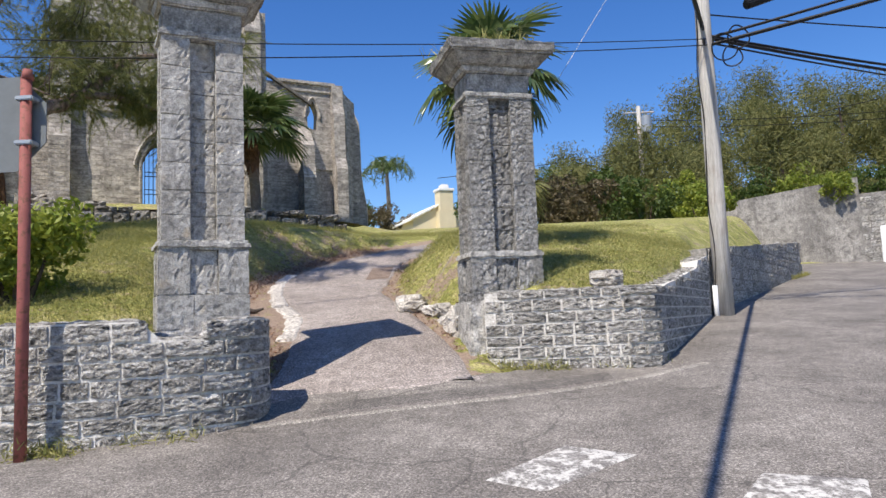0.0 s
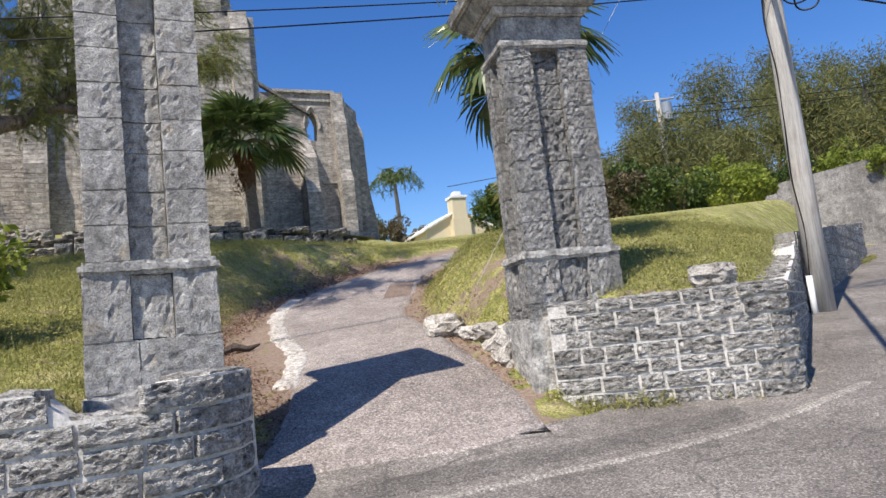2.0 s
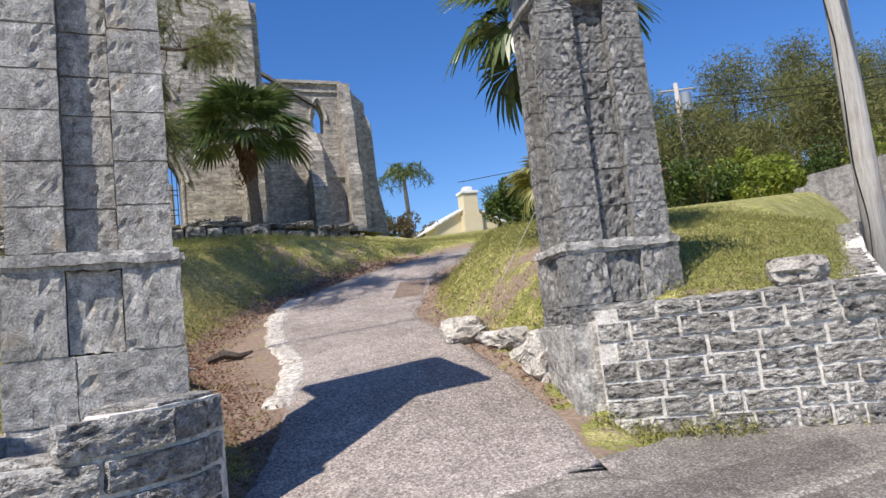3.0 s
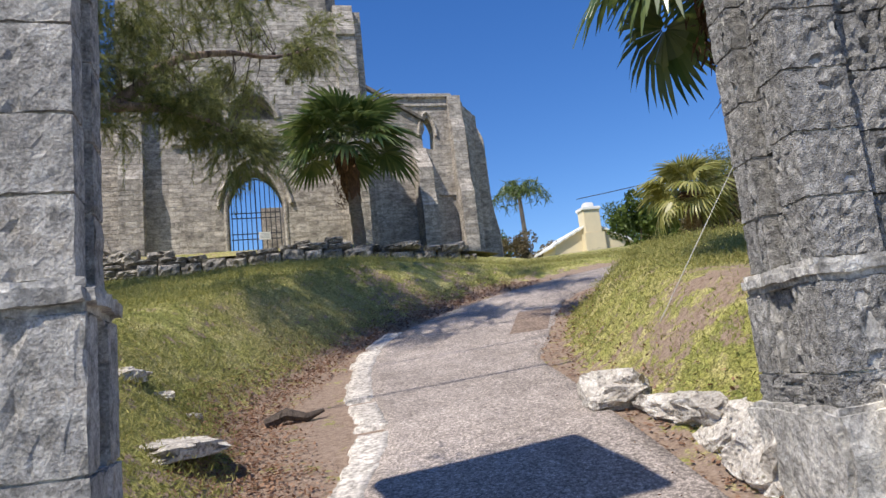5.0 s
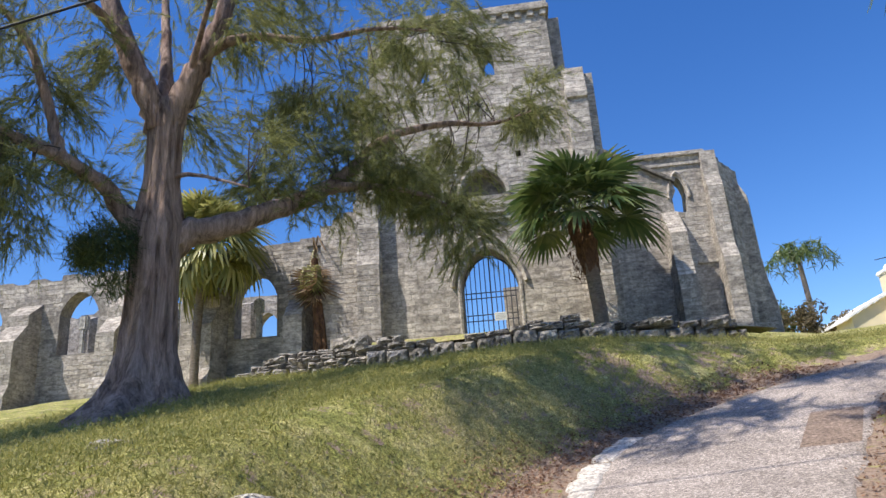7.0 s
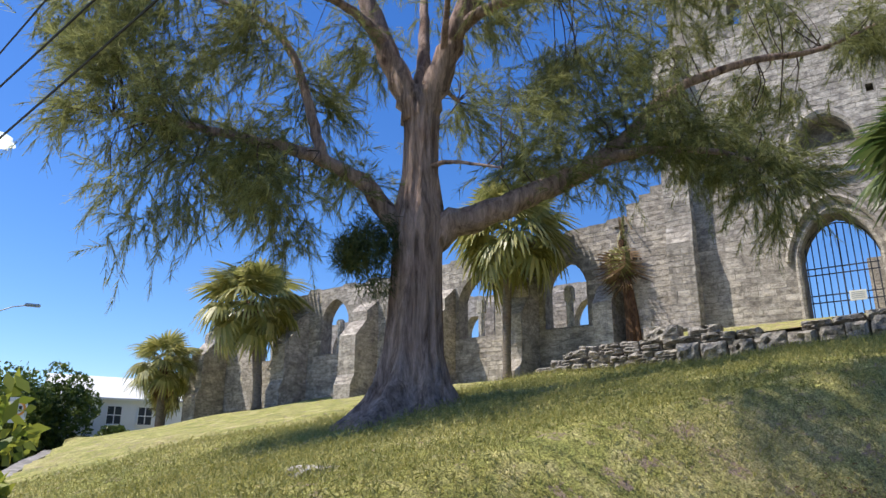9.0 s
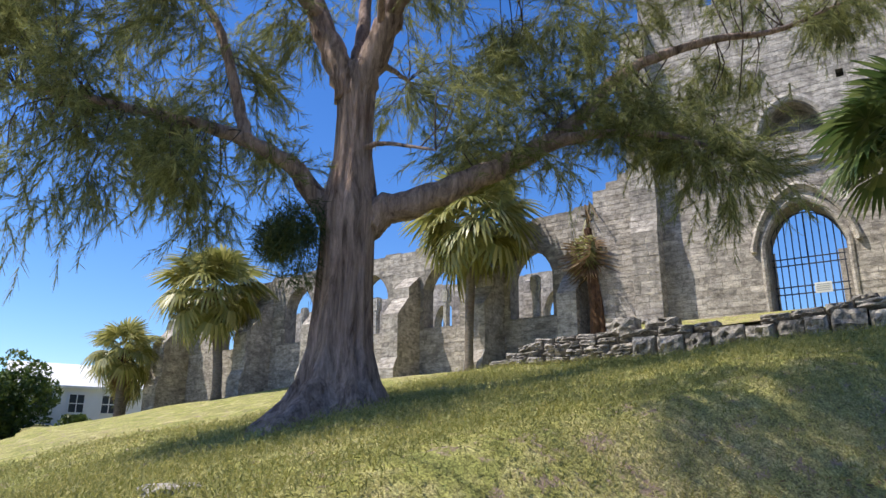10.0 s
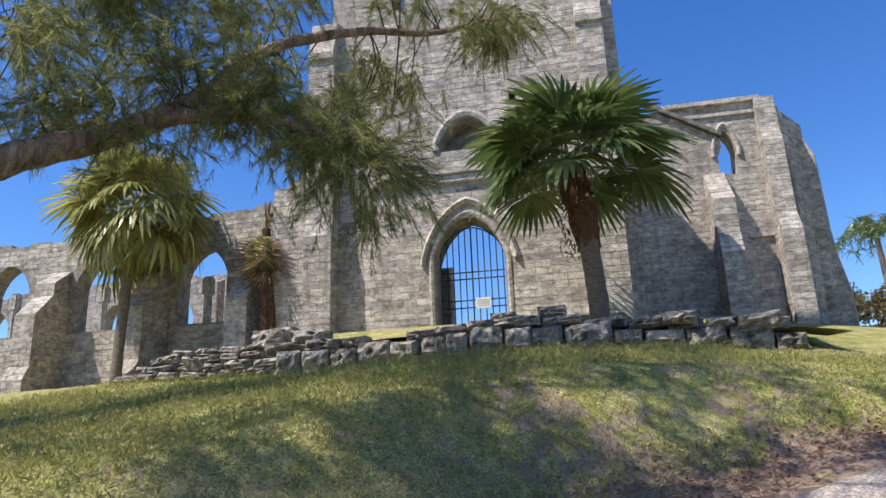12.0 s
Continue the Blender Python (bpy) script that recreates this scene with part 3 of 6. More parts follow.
def wall_along(name, pts, bottom, top, thick, label, category, course=0.165, length=0.42, seed=1, stones=True, material=M_WALLM, units=None, caps=False):
    """A coursed stone wall that follows pts, outer face on the right-hand side of travel."""
    rnd = random.Random(seed)
    P = [Vector((p[0], p[1], 0)) for p in pts]
    cum = [0.0]
    for a, b in zip(P, P[1:]):
        cum.append(cum[-1] + (b - a).length)
    L = cum[-1]

    def at(s):
        s = min(max(s, 0), L)
        k = max(i for i in range(len(cum) - 1) if cum[i] <= s + 1e-9)
        t = (s - cum[k]) / (cum[k + 1] - cum[k])
        return P[k].lerp(P[k + 1], t)

    def nrm(s):
        d = (at(s + 0.12) - at(s - 0.12)).normalized()
        return Vector((d.y, -d.x, 0))
    n = max(2, int(L / 0.2))
    v, f = [], []
    for i in range(n + 1):
        s = L * i / n
        p, o = at(s), nrm(s)
        zb, zt = bottom(s), top(s) + 0.012 * rnd.random()
        for off, z in ((0, zb), (-0.008, zt), (-thick, zt - 0.01), (-thick, zb)):
            v.append((p.x + o.x * off, p.y + o.y * off, z))
    for i in range(n):
        for k in range(4):
            k2 = (k + 1) % 4
            f.append((i * 4 + k, i * 4 + k2, (i + 1) * 4 + k2, (i + 1) * 4 + k))
    f.append((3, 2, 1, 0))
    f.append(tuple(n * 4 + k for k in range(4)))
    wall = ob_from(name, v, f, material)
    tagged(wall, label, category, kind="structure")
    if stones:
        z0 = min(bottom(s) for s in np.linspace(0, L, 30))
        z1 = max(top(s) for s in np.linspace(0, L, 30))
        row, z = 0, z0
        while z < z1:
            h = course * (0.88 + 0.28 * rnd.random())
            s = -rnd.random() * length
            while s < L:
                l = length * (0.6 + 0.75 * rnd.random())
                sm = s + l / 2
                g = 0.022
                if 0.05 < sm < L - 0.03 and z + h * 0.4 > bottom(sm) and z + h * 0.55 < top(sm):
                    zt = min(z + h, top(sm) + 0.02)
                    s0, s1 = max(s, 0.0), min(s + l, L)
                    sm = (s0 + s1) / 2
                    p, o = at(sm), nrm(sm)
                    ang = math.atan2(o.y, o.x) + math.pi / 2
                    depth = 0.09 + 0.02 * rnd.random()
                    m = pose(p.x - o.x * (depth / 2 - 0.012), p.y - o.y * (depth / 2 - 0.012), (z + zt) / 2, 0, 0, math.degrees(ang)) @ Matrix.Diagonal((s1 - s0 - g, depth, zt - z - g, 1))
                    piece("stone", rnd.choice(units or U_WALL), m, wall)
                s += l
            z += h
            row += 1
    if caps:
        s = 0.02
        while s < L - 0.05:
            l = min(rnd.uniform(0.22, 0.4), L - s - 0.02)
            zt = min(top(s + 0.02), top(s + l - 0.02))
            p, o = at(s + l / 2), nrm(s + l / 2)
            off = thick * 0.5 + 0.03
            m = pose(p.x - o.x * off, p.y - o.y * off, zt - 0.012, 0, 0, math.degrees(math.atan2(o.y, o.x) + math.pi / 2)) @ Matrix.Rotation(-math.pi / 2, 4, "X") @ Matrix.Diagonal((l + 0.02, 0.09, thick - 0.03, 1))
            piece("stone", rnd.choice(U_CAP), m, wall)
            s += l
    return wall


# west boundary wall, ending in a rounded return beside the drive
wl = [(-9.5, 7.4), (-7.5, 6.85), (-5.5, 6.62), (-4.2, 6.72), (-3.4, 6.86), (-2.8, 7.02), (-2.3, 7.22), (-2.02, 7.42), (-1.87, 7.66), (-1.84, 7.95), (-1.9, 8.35)]
wlL = sum(math.dist(a, b) for a, b in zip(wl, wl[1:]))


def wl_top(s):
    e = wlL - s
    z = 1.80
    if 1.1 < e < 1.7:
        z = 1.62
    return z


wall_west = wall_along("wall_west", wl, lambda s: 0.3, wl_top, 0.42, "low coursed limestone boundary wall, black and white lichen", "wall", 0.165, 0.4, 3, caps=True)
# east boundary wall, from the gate pillar round the corner and up the road
wr = [(0.52, 10.14), (1.2, 9.98), (2.0, 9.82), (2.5, 9.74), (2.72, 9.82), (2.86, 10.05), (3.0, 10.4), (4.1, 12.7), (5.2, 15.0)]
wrL = sum(math.dist(a, b) for a, b in zip(wr, wr[1:]))
wall_east = wall_along("wall_east", wr, lambda s: 0.7 + max(0, s - 2.5) * 0.08, lambda s: 2.04 if s < 2.6 else 2.02 + (s - 2.6) * 0.12 + (0.12 if s > 6.6 else 0), 0.4, "low coursed limestone wall rounding the corner beside the pillar", "wall", 0.155, 0.36, 4, caps=True)
wr2 = [(5.2, 15.0), (5.9, 16.2), (9, 21.0), (12.2, 26.0), (12.5, 26.6), (12.1, 27.2)]
wall_north_road = wall_along("wall_roadside", wr2, lambda s: 1.2 + s * 0.09, lambda s: 2.95 + s * 0.078, 0.4, "rendered grey stone wall along the climbing road", "wall", 0.25, 0.6, 6, True, M_FARWALL)

# ---- gate pillars ----
def pillar(place, turn, z0, z_plinth, z_neck, hw, hd, panel, units, deep, label):
    """A square panelled pier of coursed blocks: plinth, band, shaft with a recessed panel on each face, neck, frieze and spreading cap."""
    e = empty("gate_pillar", (place[0], place[1], 0))
    e.rotation_euler = (0, 0, radians(turn))
    rnd = random.Random(int(z0 * 100))
    bm = bmesh.new()
    box_bm(bm, (-hw + 0.115, -hd + 0.115, z0), (hw - 0.115, hd - 0.115, z_neck + 0.3))
    part("core", bm, M_PILLARM, e)
    # mortar filling the joints, flush behind the block faces
    for za, zb, grow in ((z_plinth - panel, z_plinth - 0.06, 0.055), (z_plinth + 0.045, z_neck, 0.02)):
        for sx in (-1, 1):
            for sy in (-1, 1):
                bm = bmesh.new()
                xa, xb = hw * 0.31 + 0.02, hw + grow - 0.016
                ya, yb = hd * 0.31 + 0.02, hd + grow - 0.016
                box_bm(bm, (min(sx * xa, sx * xb), min(sy * ya, sy * yb), za), (max(sx * xa, sx * xb), max(sy * ya, sy * yb), zb))
                part("mortar", bm, M_PILLARM, e)
    bm = bmesh.new()
    box_bm(bm, (-hw - 0.04, -hd - 0.04, z0), (hw + 0.04, hd + 0.04, z_plinth - panel))
    part("mortar", bm, M_PILLARM, e)

    def face(k):
        return Matrix.Rotation(k * math.pi / 2, 4, "Z")

    def courses(zb, zt, grow, height, panel_from):
        z = zb
        while z < zt - 0.05:
            h = min(height * (0.85 + 0.3 * rnd.random()), zt - z)
            if zt - z - h < 0.12:
                h = zt - z
            for k in range(4):
                half, out = ((hw, hd) if k % 2 == 0 else (hd, hw))
                half, out = half + grow, out + grow
                pw = half * 0.31
                if z + h / 2 < panel_from:
                    cut = rnd.uniform(-0.4, 0.4) * half
                    runs = [(-half, cut, 0.0), (cut, half, 0.0)]
                else:
                    runs = [(-half, -pw, 0.0), (pw, half, 0.0), (-pw, pw, deep * (0.45 if z < z_plinth else 1.0))]
                for x0, x1, sink in runs:
                    dep = 0.15
                    g = 0.003
                    m = face(k) @ Matrix.Translation(((x0 + x1) / 2, -out + sink + dep / 2 + 0.004 * rnd.random(), z + h / 2)) @ Matrix.Diagonal((x1 - x0 - g, dep, h - g, 1))
                    piece("stone", rnd.choice(units), m, e)
            z += h
    courses(z0, z_plinth - panel, 0.06, 0.3, z_plinth)
    courses(z_plinth - panel, z_plinth - 0.06, 0.055, 0.5, z0)
    bm = bmesh.new()
    box_bm(bm, (-hw - 0.075, -hd - 0.075, z_plinth - 0.06), (hw + 0.075, hd + 0.075, z_plinth + 0.045), bevel=0.03)
    bmesh.ops.subdivide_edges(bm, edges=[q for q in bm.edges if q.calc_length() > 0.2], cuts=22, use_grid_fill=True)
    for v in bm.verts:
        v.co += noise.noise_vector(v.co * 6) * 0.012 + noise.noise_vector(v.co * 23) * 0.011
    part("band", bm, M_PILLARM, e, smooth=False)
    courses(z_plinth + 0.045, z_neck, 0.02, 0.29, z0)
    # neck, frieze and stepped, spreading cap
    def ring(name, a, za, b, zb, bev=0.012):
        bm = bmesh.new()
        vs = [bm.verts.new((sx * (hw + r), sy * (hd + r), z)) for r, z in ((a, za), (b, zb)) for sx, sy in ((-1, -1), (1, -1), (1, 1), (-1, 1))]
        for q in ((3, 2, 1, 0), (4, 5, 6, 7), (0, 1, 5, 4), (1, 2, 6, 5), (2, 3, 7, 6), (3, 0, 4, 7)):
            bm.faces.new([vs[i] for i in q])
        bmesh.ops.bevel(bm, geom=bm.edges[:], offset=bev, segments=2, affect="EDGES")
        bmesh.ops.subdivide_edges(bm, edges=[q for q in bm.edges if q.calc_length() > 0.1], cuts=9, use_grid_fill=True)
        for v in bm.verts:
            v.co += noise.noise_vector(v.co * 5 + Vector((place[0], 0, 0))) * 0.012 + noise.noise_vector(v.co * 19) * 0.009
        part(name, bm, M_PILLARM, e)
    ring("neck", 0.04, z_neck, 0.05, z_neck + 0.08, 0.02)
    ring("frieze", 0.0, z_neck + 0.08, 0.01, z_neck + 0.36)
    ring("moulding", 0.05, z_neck + 0.36, 0.09, z_neck + 0.45, 0.02)
    ring("moulding", 0.11, z_neck + 0.45, 0.26, z_neck + 0.60, 0.02)
    ring("cap", 0.29, z_neck + 0.60, 0.33, z_neck + 0.76, 0.03)
    ring("cap_top", 0.2, z_neck + 0.76, -0.05, z_neck + 0.86, 0.03)
    return tagged(e, label, "gate pillar", "gate pillars")


def footing(name, place, turn, hw, hd, zb, zt, label):
    bm = bmesh.new()
    box_bm(bm, (-hw, -hd, zb), (hw, hd, zt), pose(place[0], place[1], 0, 0, 0, turn), 0.03)
    bmesh.ops.subdivide_edges(bm, edges=[q for q in bm.edges if q.calc_length() > 0.2], cuts=18, use_grid_fill=True)
    for v in bm.verts:
        v.co += noise.noise_vector(v.co * 4) * 0.03 + noise.noise_vector(v.co * 16) * 0.014
    ob = part(name, bm, M_PILLARM, None)
    return tagged(ob, label, "footing", kind="structure")


pillar((-2.73, 8.56), 28, 1.72, 2.66, 5.02, 0.43, 0.22, 0.56, U_PILLAR, 0.11, "weathered grey limestone gate pillar with recessed panels and cap")
footing("footing_west", (-2.73, 8.56), 28, 0.5, 0.30, 0.6, 1.73, "rough limestone footing under the gate pillar")
pillar((0.78, 10.77), 15.5, 1.95, 2.60, 4.83, 0.47, 0.32, 0.5, U_PITTED, 0.085, "pitted limestone gate pillar with spreading cap and growth on top")
footing("footing_east", (0.77, 10.76), 15.5, 0.58, 0.44, 0.8, 1.96, "rough rendered limestone footing under the gate pillar")

# ---- church ruin ----
TH = radians(26.5)
CU, CN, CO = Vector((math.cos(TH), math.sin(TH), 0)), Vector((math.sin(TH), -math.cos(TH), 0)), Vector((-10.6, 26.15, 0))
CHURCH = Matrix.Translation(CO) @ Matrix.Rotation(TH, 4, "Z")  # local x along the wall, y inwards, z up
church = empty("church_ruin")
church.matrix_basis = CHURCH
tagged(church, "roofless grey limestone Gothic church ruin with pointed openings", "church ruin")


def arch(s0, s1, z0, zs, za, n=7):
    """Outline of a pointed opening: sill z0, springing zs, apex za."""
    c = (s0 + s1) / 2
    pts = [(s0, z0), (s1, z0), (s1, zs)]
    for i in range(1, n):
        t = i / n
        pts.append((s1 + (c - s1) * (1 - math.cos(t * math.pi / 2)) * 0.6 + (c - s1) * t * 0.4, zs + (za - zs) * (math.sin(t * math.pi / 2) * 0.75 + t * 0.25)))
    pts.append((c, za))
    right = pts[3:-1]
    pts += [(2 * c - x, z) for x, z in right[::-1]] + [(s0, zs)]
    return pts


from mathutils.geometry import tessellate_polygon


def slab(outline, holes, thick):
    """A wall with openings through it: front at y = 0, back at y = thick."""
    loops = [outline] + holes
    flat = [p for l in loops for p in l]
    tris = tessellate_polygon([[Vector((x, z, 0)) for x, z in l] for l in loops])
    n = len(flat)
    v = [(x, 0, z) for x, z in flat] + [(x, thick, z) for x, z in flat]
    f = []
    for t in tris:
        a, b, c = t
        cr = (flat[b][0] - flat[a][0]) * (flat[c][1] - flat[a][1]) - (flat[b][1] - flat[a][1]) * (flat[c][0] - flat[a][0])
        if cr < 0:
            a, b, c = a, c, b
        f.append((a, b, c))
        f.append((n + a, n + c, n + b))
    k = 0
    for l in loops:
        m = len(l)
        area = sum(l[i][0] * l[(i + 1) % m][1] - l[(i + 1) % m][0] * l[i][1] for i in range(m))
        outer = l is outline
        for i in range(m):
            a, b = k + i, k + (i + 1) % m
            if (area > 0) == outer:
                f.append((b, a, n + a, n + b))
            else:
                f.append((a, b, n + b, n + a))
        k += m
    return v, f


def clad(outline, holes, course=0.155, length=0.4, seed=0, gap=0.014, back=None):
    """Proud coursed blocks over a wall's front, skipping its openings; returns rectangles."""
    rnd = random.Random(seed)
    xs, zs = [p[0] for p in outline], [p[1] for p in outline]
    z, out = min(zs), []
    while z < max(zs):
        h = course * (0.8 + 0.4 * rnd.random())
        s = min(xs) - rnd.random() * length
        while s < max(xs):
            l = length * (0.6 + 0.8 * rnd.random())
            a, b = max(s, min(xs)), min(s + l, max(xs))
            if b - a > 0.08:
                test = [(a + gap, z + gap), (b - gap, z + gap), (a + gap, z + h - gap), (b - gap, z + h - gap), ((a + b) / 2, z + h / 2)]
                if all(inside_poly(x, y, outline) for x, y in test) and not any(inside_poly(x, y, o) for o in holes for x, y in test):
                    out.append((a, b, z, z + h, 0.003 + 0.008 * rnd.random()))
            s += l
        z += h
    return out


def block_mesh(name, rects, m, material, parent, gap=0.0035):
    v, f = [], []
    for a, b, z0, z1, p in rects:
        n = len(v)
        e = 0.005
        a, b, z0, z1 = a + gap, b - gap, z0 + gap, z1 - gap
        v += [(a, 0.005, z0), (b, 0.005, z0), (b, 0.005, z1), (a, 0.005, z1), (a + e, -p, z0 + e), (b - e, -p, z0 + e), (b - e, -p, z1 - e), (a + e, -p, z1 - e)]
        f += [(n + 4, n + 5, n + 6, n + 7), (n, n + 1, n + 5, n + 4), (n + 1, n + 2, n + 6, n + 5), (n + 2, n + 3, n + 7, n + 6), (n + 3, n, n + 4, n + 7)]
    ob = ob_from(name, v, f, material)
    ob.parent = parent
    ob.matrix_basis = m
    tagged(ob, kind="stuff")
    return ob


def masonry(name, outline, holes, thick, m, seed, label, pick=None, course=0.155, length=0.4, clad_back=False):
    """A wall of the ruin with openings and its coursed blocks; pick(s, z) chooses blocks that are pieces of their own."""
    v, f = slab(outline, holes, thick)
    w = ob_from(name, v, f, M_MORTAR_C)
    under(w, church, label)
    w.matrix_basis = m
    rects = clad(outline, holes, course, length, seed)
    own = [r for r in rects if pick and pick((r[0] + r[1]) / 2, (r[2] + r[3]) / 2)][:290]
    rest = [r for r in rects if r not in own]
    if rest:
        block_mesh("stonework", rest, Matrix(), M_CHURCH, w)
    rnd = random.Random(seed)
    for a, b, z0, z1, p in own:
        dep = p + 0.03
        piece("stone", rnd.choice(U_CH), Matrix.Translation(((a + b) / 2, 0.03 - dep / 2, (z0 + z1) / 2)) @ Matrix.Diagonal((b - a - 0.008, dep, z1 - z0 - 0.008, 1)), w)
    return w


def ragged(pts, seed, amp=0.12, stepw=0.5):
    """Breaks a run of top points into ragged masonry steps."""
    rnd = random.Random(seed)
    out = []
    for (x0, z0), (x1, z1) in zip(pts, pts[1:]):
        n = max(1, int(abs(x1 - x0) / stepw))
        for i in range(n):
            a, b = i / n, (i + 1) / n
            z = z0 + (z1 - z0) * a + amp * (rnd.random() - 0.5)
            out.append((x0 + (x1 - x0) * a, z))
            out.append((x0 + (x1 - x0) * (b - 0.02), z))
    out.append(pts[-1])
    return out


FLOOR = 6.36
# tower front
door_hole = arch(-0.72, 0.90, FLOOR, 7.9, 8.9)
recess_hole = arch(-0.5, 0.82, 10.55, 10.75, 11.38, 5)
lancet_a = arch(0.48, 0.82, 14.6, 15.2, 15.55, 4)
lancet_b = arch(-1.62, -1.28, 14.6, 15.2, 15.55, 4)
hole_s = [(1.22, 11.7), (1.38, 11.7), (1.38, 11.9), (1.22, 11.9)]
hole_t = [(-0.12, 14.25), (0.04, 14.25), (0.04, 14.42), (-0.12, 14.42)]
T_OUT = [(-3.3, 4.6), (3.05, 4.6), (3.05, 14.2), (2.7, 14.3), (2.62, 16.75)] + [(-2.75, 16.75), (-2.85, 14.3), (-3.3, 14.2)]
masonry("tower_wall", T_OUT, [door_hole, recess_hole, lancet_a, lancet_b, hole_s, hole_t], 0.8, Matrix(), 11, "tower front of coursed limestone over an arched doorway", lambda s, z: -2.9 < s < 2.6 and 6.3 < z < 9.7)
bm = bmesh.new()
for i in range(14):
    box_bm(bm, (-2.75 + i * 0.4, -0.09, 16.55), (-2.75 + i * 0.4 + 0.2, 0.02, 16.75), bevel=0.01)
box_bm(bm, (-2.95, -0.14, 16.75), (2.75, 0.8, 16.92), bevel=0.02)
box_bm(bm, (-2.9, -0.06, 16.92), (2.7, 0.75, 17.08), bevel=0.02)
part("cornice", bm, M_CHURCH, church, "corbelled stone cornice")
bm = bmesh.new()
box_bm(bm, (-2.3, -0.1, 9.72), (2.6, 0.05, 9.92), bevel=0.03)
box_bm(bm, (-1.9, -0.16, 9.92), (2.3, 0.05, 10.0), bevel=0.02)
part("string_course", bm, M_CHURCH, church, "projecting stone ledge over the doorway")


def hood(name, s0, s1, zs, za, width, proud, drop, y0=0.0):
    """A moulded arch that follows a pointed opening."""
    a = arch(s0 - width, s1 + width, zs - drop, zs, za + width * 1.25, 9)[2:-0 or None]
    b = arch(s0, s1, zs - drop, zs, za, 9)[2:]
    a, b = [(s1 + width, zs - drop)] + a + [(s0 - width, zs - drop)], [(s1, zs - drop)] + b + [(s0, zs - drop)]
    n = len(a)
    v = [(x, y0 - proud * 0.6, z) for x, z in a] + [(x, y0 - proud, z) for x, z in [((p[0] * 0.5 + q[0] * 0.5), (p[1] * 0.5 + q[1] * 0.5)) for p, q in zip(a, b)]] + [(x, y0 - proud * 0.5, z) for x, z in b] + [(x, y0 + 0.05, z) for x, z in b] + [(x, y0 + 0.05, z) for x, z in a]
    f = []
    for r in range(5):
        r2 = (r + 1) % 5
        for i in range(n - 1):
            f.append((r * n + i, r2 * n + i, r2 * n + i + 1, r * n + i + 1))
    f.append(tuple(r * n for r in range(5)))
    f.append(tuple(r * n + n - 1 for r in range(5))[::-1])
    ob = ob_from(name, v, f, M_CHURCH)
    ob.parent = church
    return ob


hood("hood_mould", -0.92, 1.1, 7.9, 9.2, 0.12, 0.12, 0.1)
hood("door_moulding", -0.74, 0.92, 7.9, 8.92, 0.11, 0.05, 1.5)
hood("hood_mould", -0.52, 0.84, 10.75, 11.42, 0.16, 0.07, 0.15)
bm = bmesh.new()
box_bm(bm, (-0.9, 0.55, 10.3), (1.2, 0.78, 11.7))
part("blocked_arch", bm, M_DARKSTONE, church, "dark broken stone infill of the blocked arch")


def prism(name, profile, s0, s1, seed, label="", faces=True, parent=None, material=M_MORTAR_C):
    """A buttress: its profile in (y, z), extruded from s0 to s1, with coursed blocks on front and sides."""
    n = len(profile)
    v = [(s0, y, z) for y, z in profile] + [(s1, y, z) for y, z in profile]
    f = [tuple(range(n)), tuple(range(2 * n - 1, n - 1, -1))]
    for i in range(n):
        j = (i + 1) % n
        f.append((j, i, n + i, n + j))
    ob = ob_from(name, v, f, material)
    under(ob, parent or church, label)
    bm = bmesh.new()
    bm.from_mesh(ob.data)
    bmesh.ops.recalc_face_normals(bm, faces=bm.faces)
    bm.to_mesh(ob.data)
    bm.free()
    # side blocks
    rects = clad(profile, [], 0.16, 0.36, seed)
    flip = [( -b, -a, z0, z1, p) for a, b, z0, z1, p in rects]
    block_mesh("stonework", rects, Matrix.Translation((s1, 0, 0)) @ Matrix.Rotation(math.pi / 2, 4, "Z"), M_CHURCH, ob)
    block_mesh("stonework", flip, Matrix.Translation((s0, 0, 0)) @ Matrix.Rotation(-math.pi / 2, 4, "Z"), M_CHURCH, ob)
    # front blocks on upright runs
    for (y0, z0), (y1, z1) in zip(profile, profile[1:] + profile[:1]):
        if abs(z1 - z0) > 0.3 and (y0 + y1) / 2 < max(p[0] for p in profile) - 0.05:
            lo, hi = min(z0, z1), max(z0, z1)
            yl, yh = (y0, y1) if z0 < z1 else (y1, y0)
            ln = math.hypot(yh - yl, hi - lo)
            r = clad([(s0, 0), (s1, 0), (s1, ln), (s0, ln)], [], 0.16, 0.36, seed + 3)
            block_mesh("stonework", r, Matrix.Translation((0, yl, lo)) @ Matrix.Rotation(-math.atan2(yh - yl, hi - lo), 4, "X"), M_CHURCH, ob)
    return ob


# tower corner buttresses, with set-offs
TB = [(0.3, 4.6), (-0.45, 4.6), (-0.45, 8.6), (-0.32, 9.1), (-0.3, 13.25), (-0.38, 13.3), (-0.38, 13.45), (-0.22, 13.9), (-0.1, 14.45), (0.3, 14.6)]
prism("buttress", TB, 2.92, 3.55, 21, "stepped corner buttress")
prism("buttress", TB, -3.72, -3.05, 22, "stepped corner buttress")
prism("buttress", [(0.25, 4.6), (1.3, 4.6), (1.3, 13.6), (1.1, 14.1), (0.25, 14.4)], 3.0, 3.85, 23, "side buttress of the tower")
# tower side walls, running back
side_out = [(0, 4.6), (5.6, 4.6)] + ragged([(5.6, 13.9), (3.5, 14.6), (0.8, 15.6), (0, 16.6)], 4, 0.25)
masonry("tower_side_wall", side_out, [], 0.8, Matrix.Translation((3.05, 0.3, 0)) @ Matrix.Rotation(math.pi / 2, 4, "Z"), 12, "tower side wall")
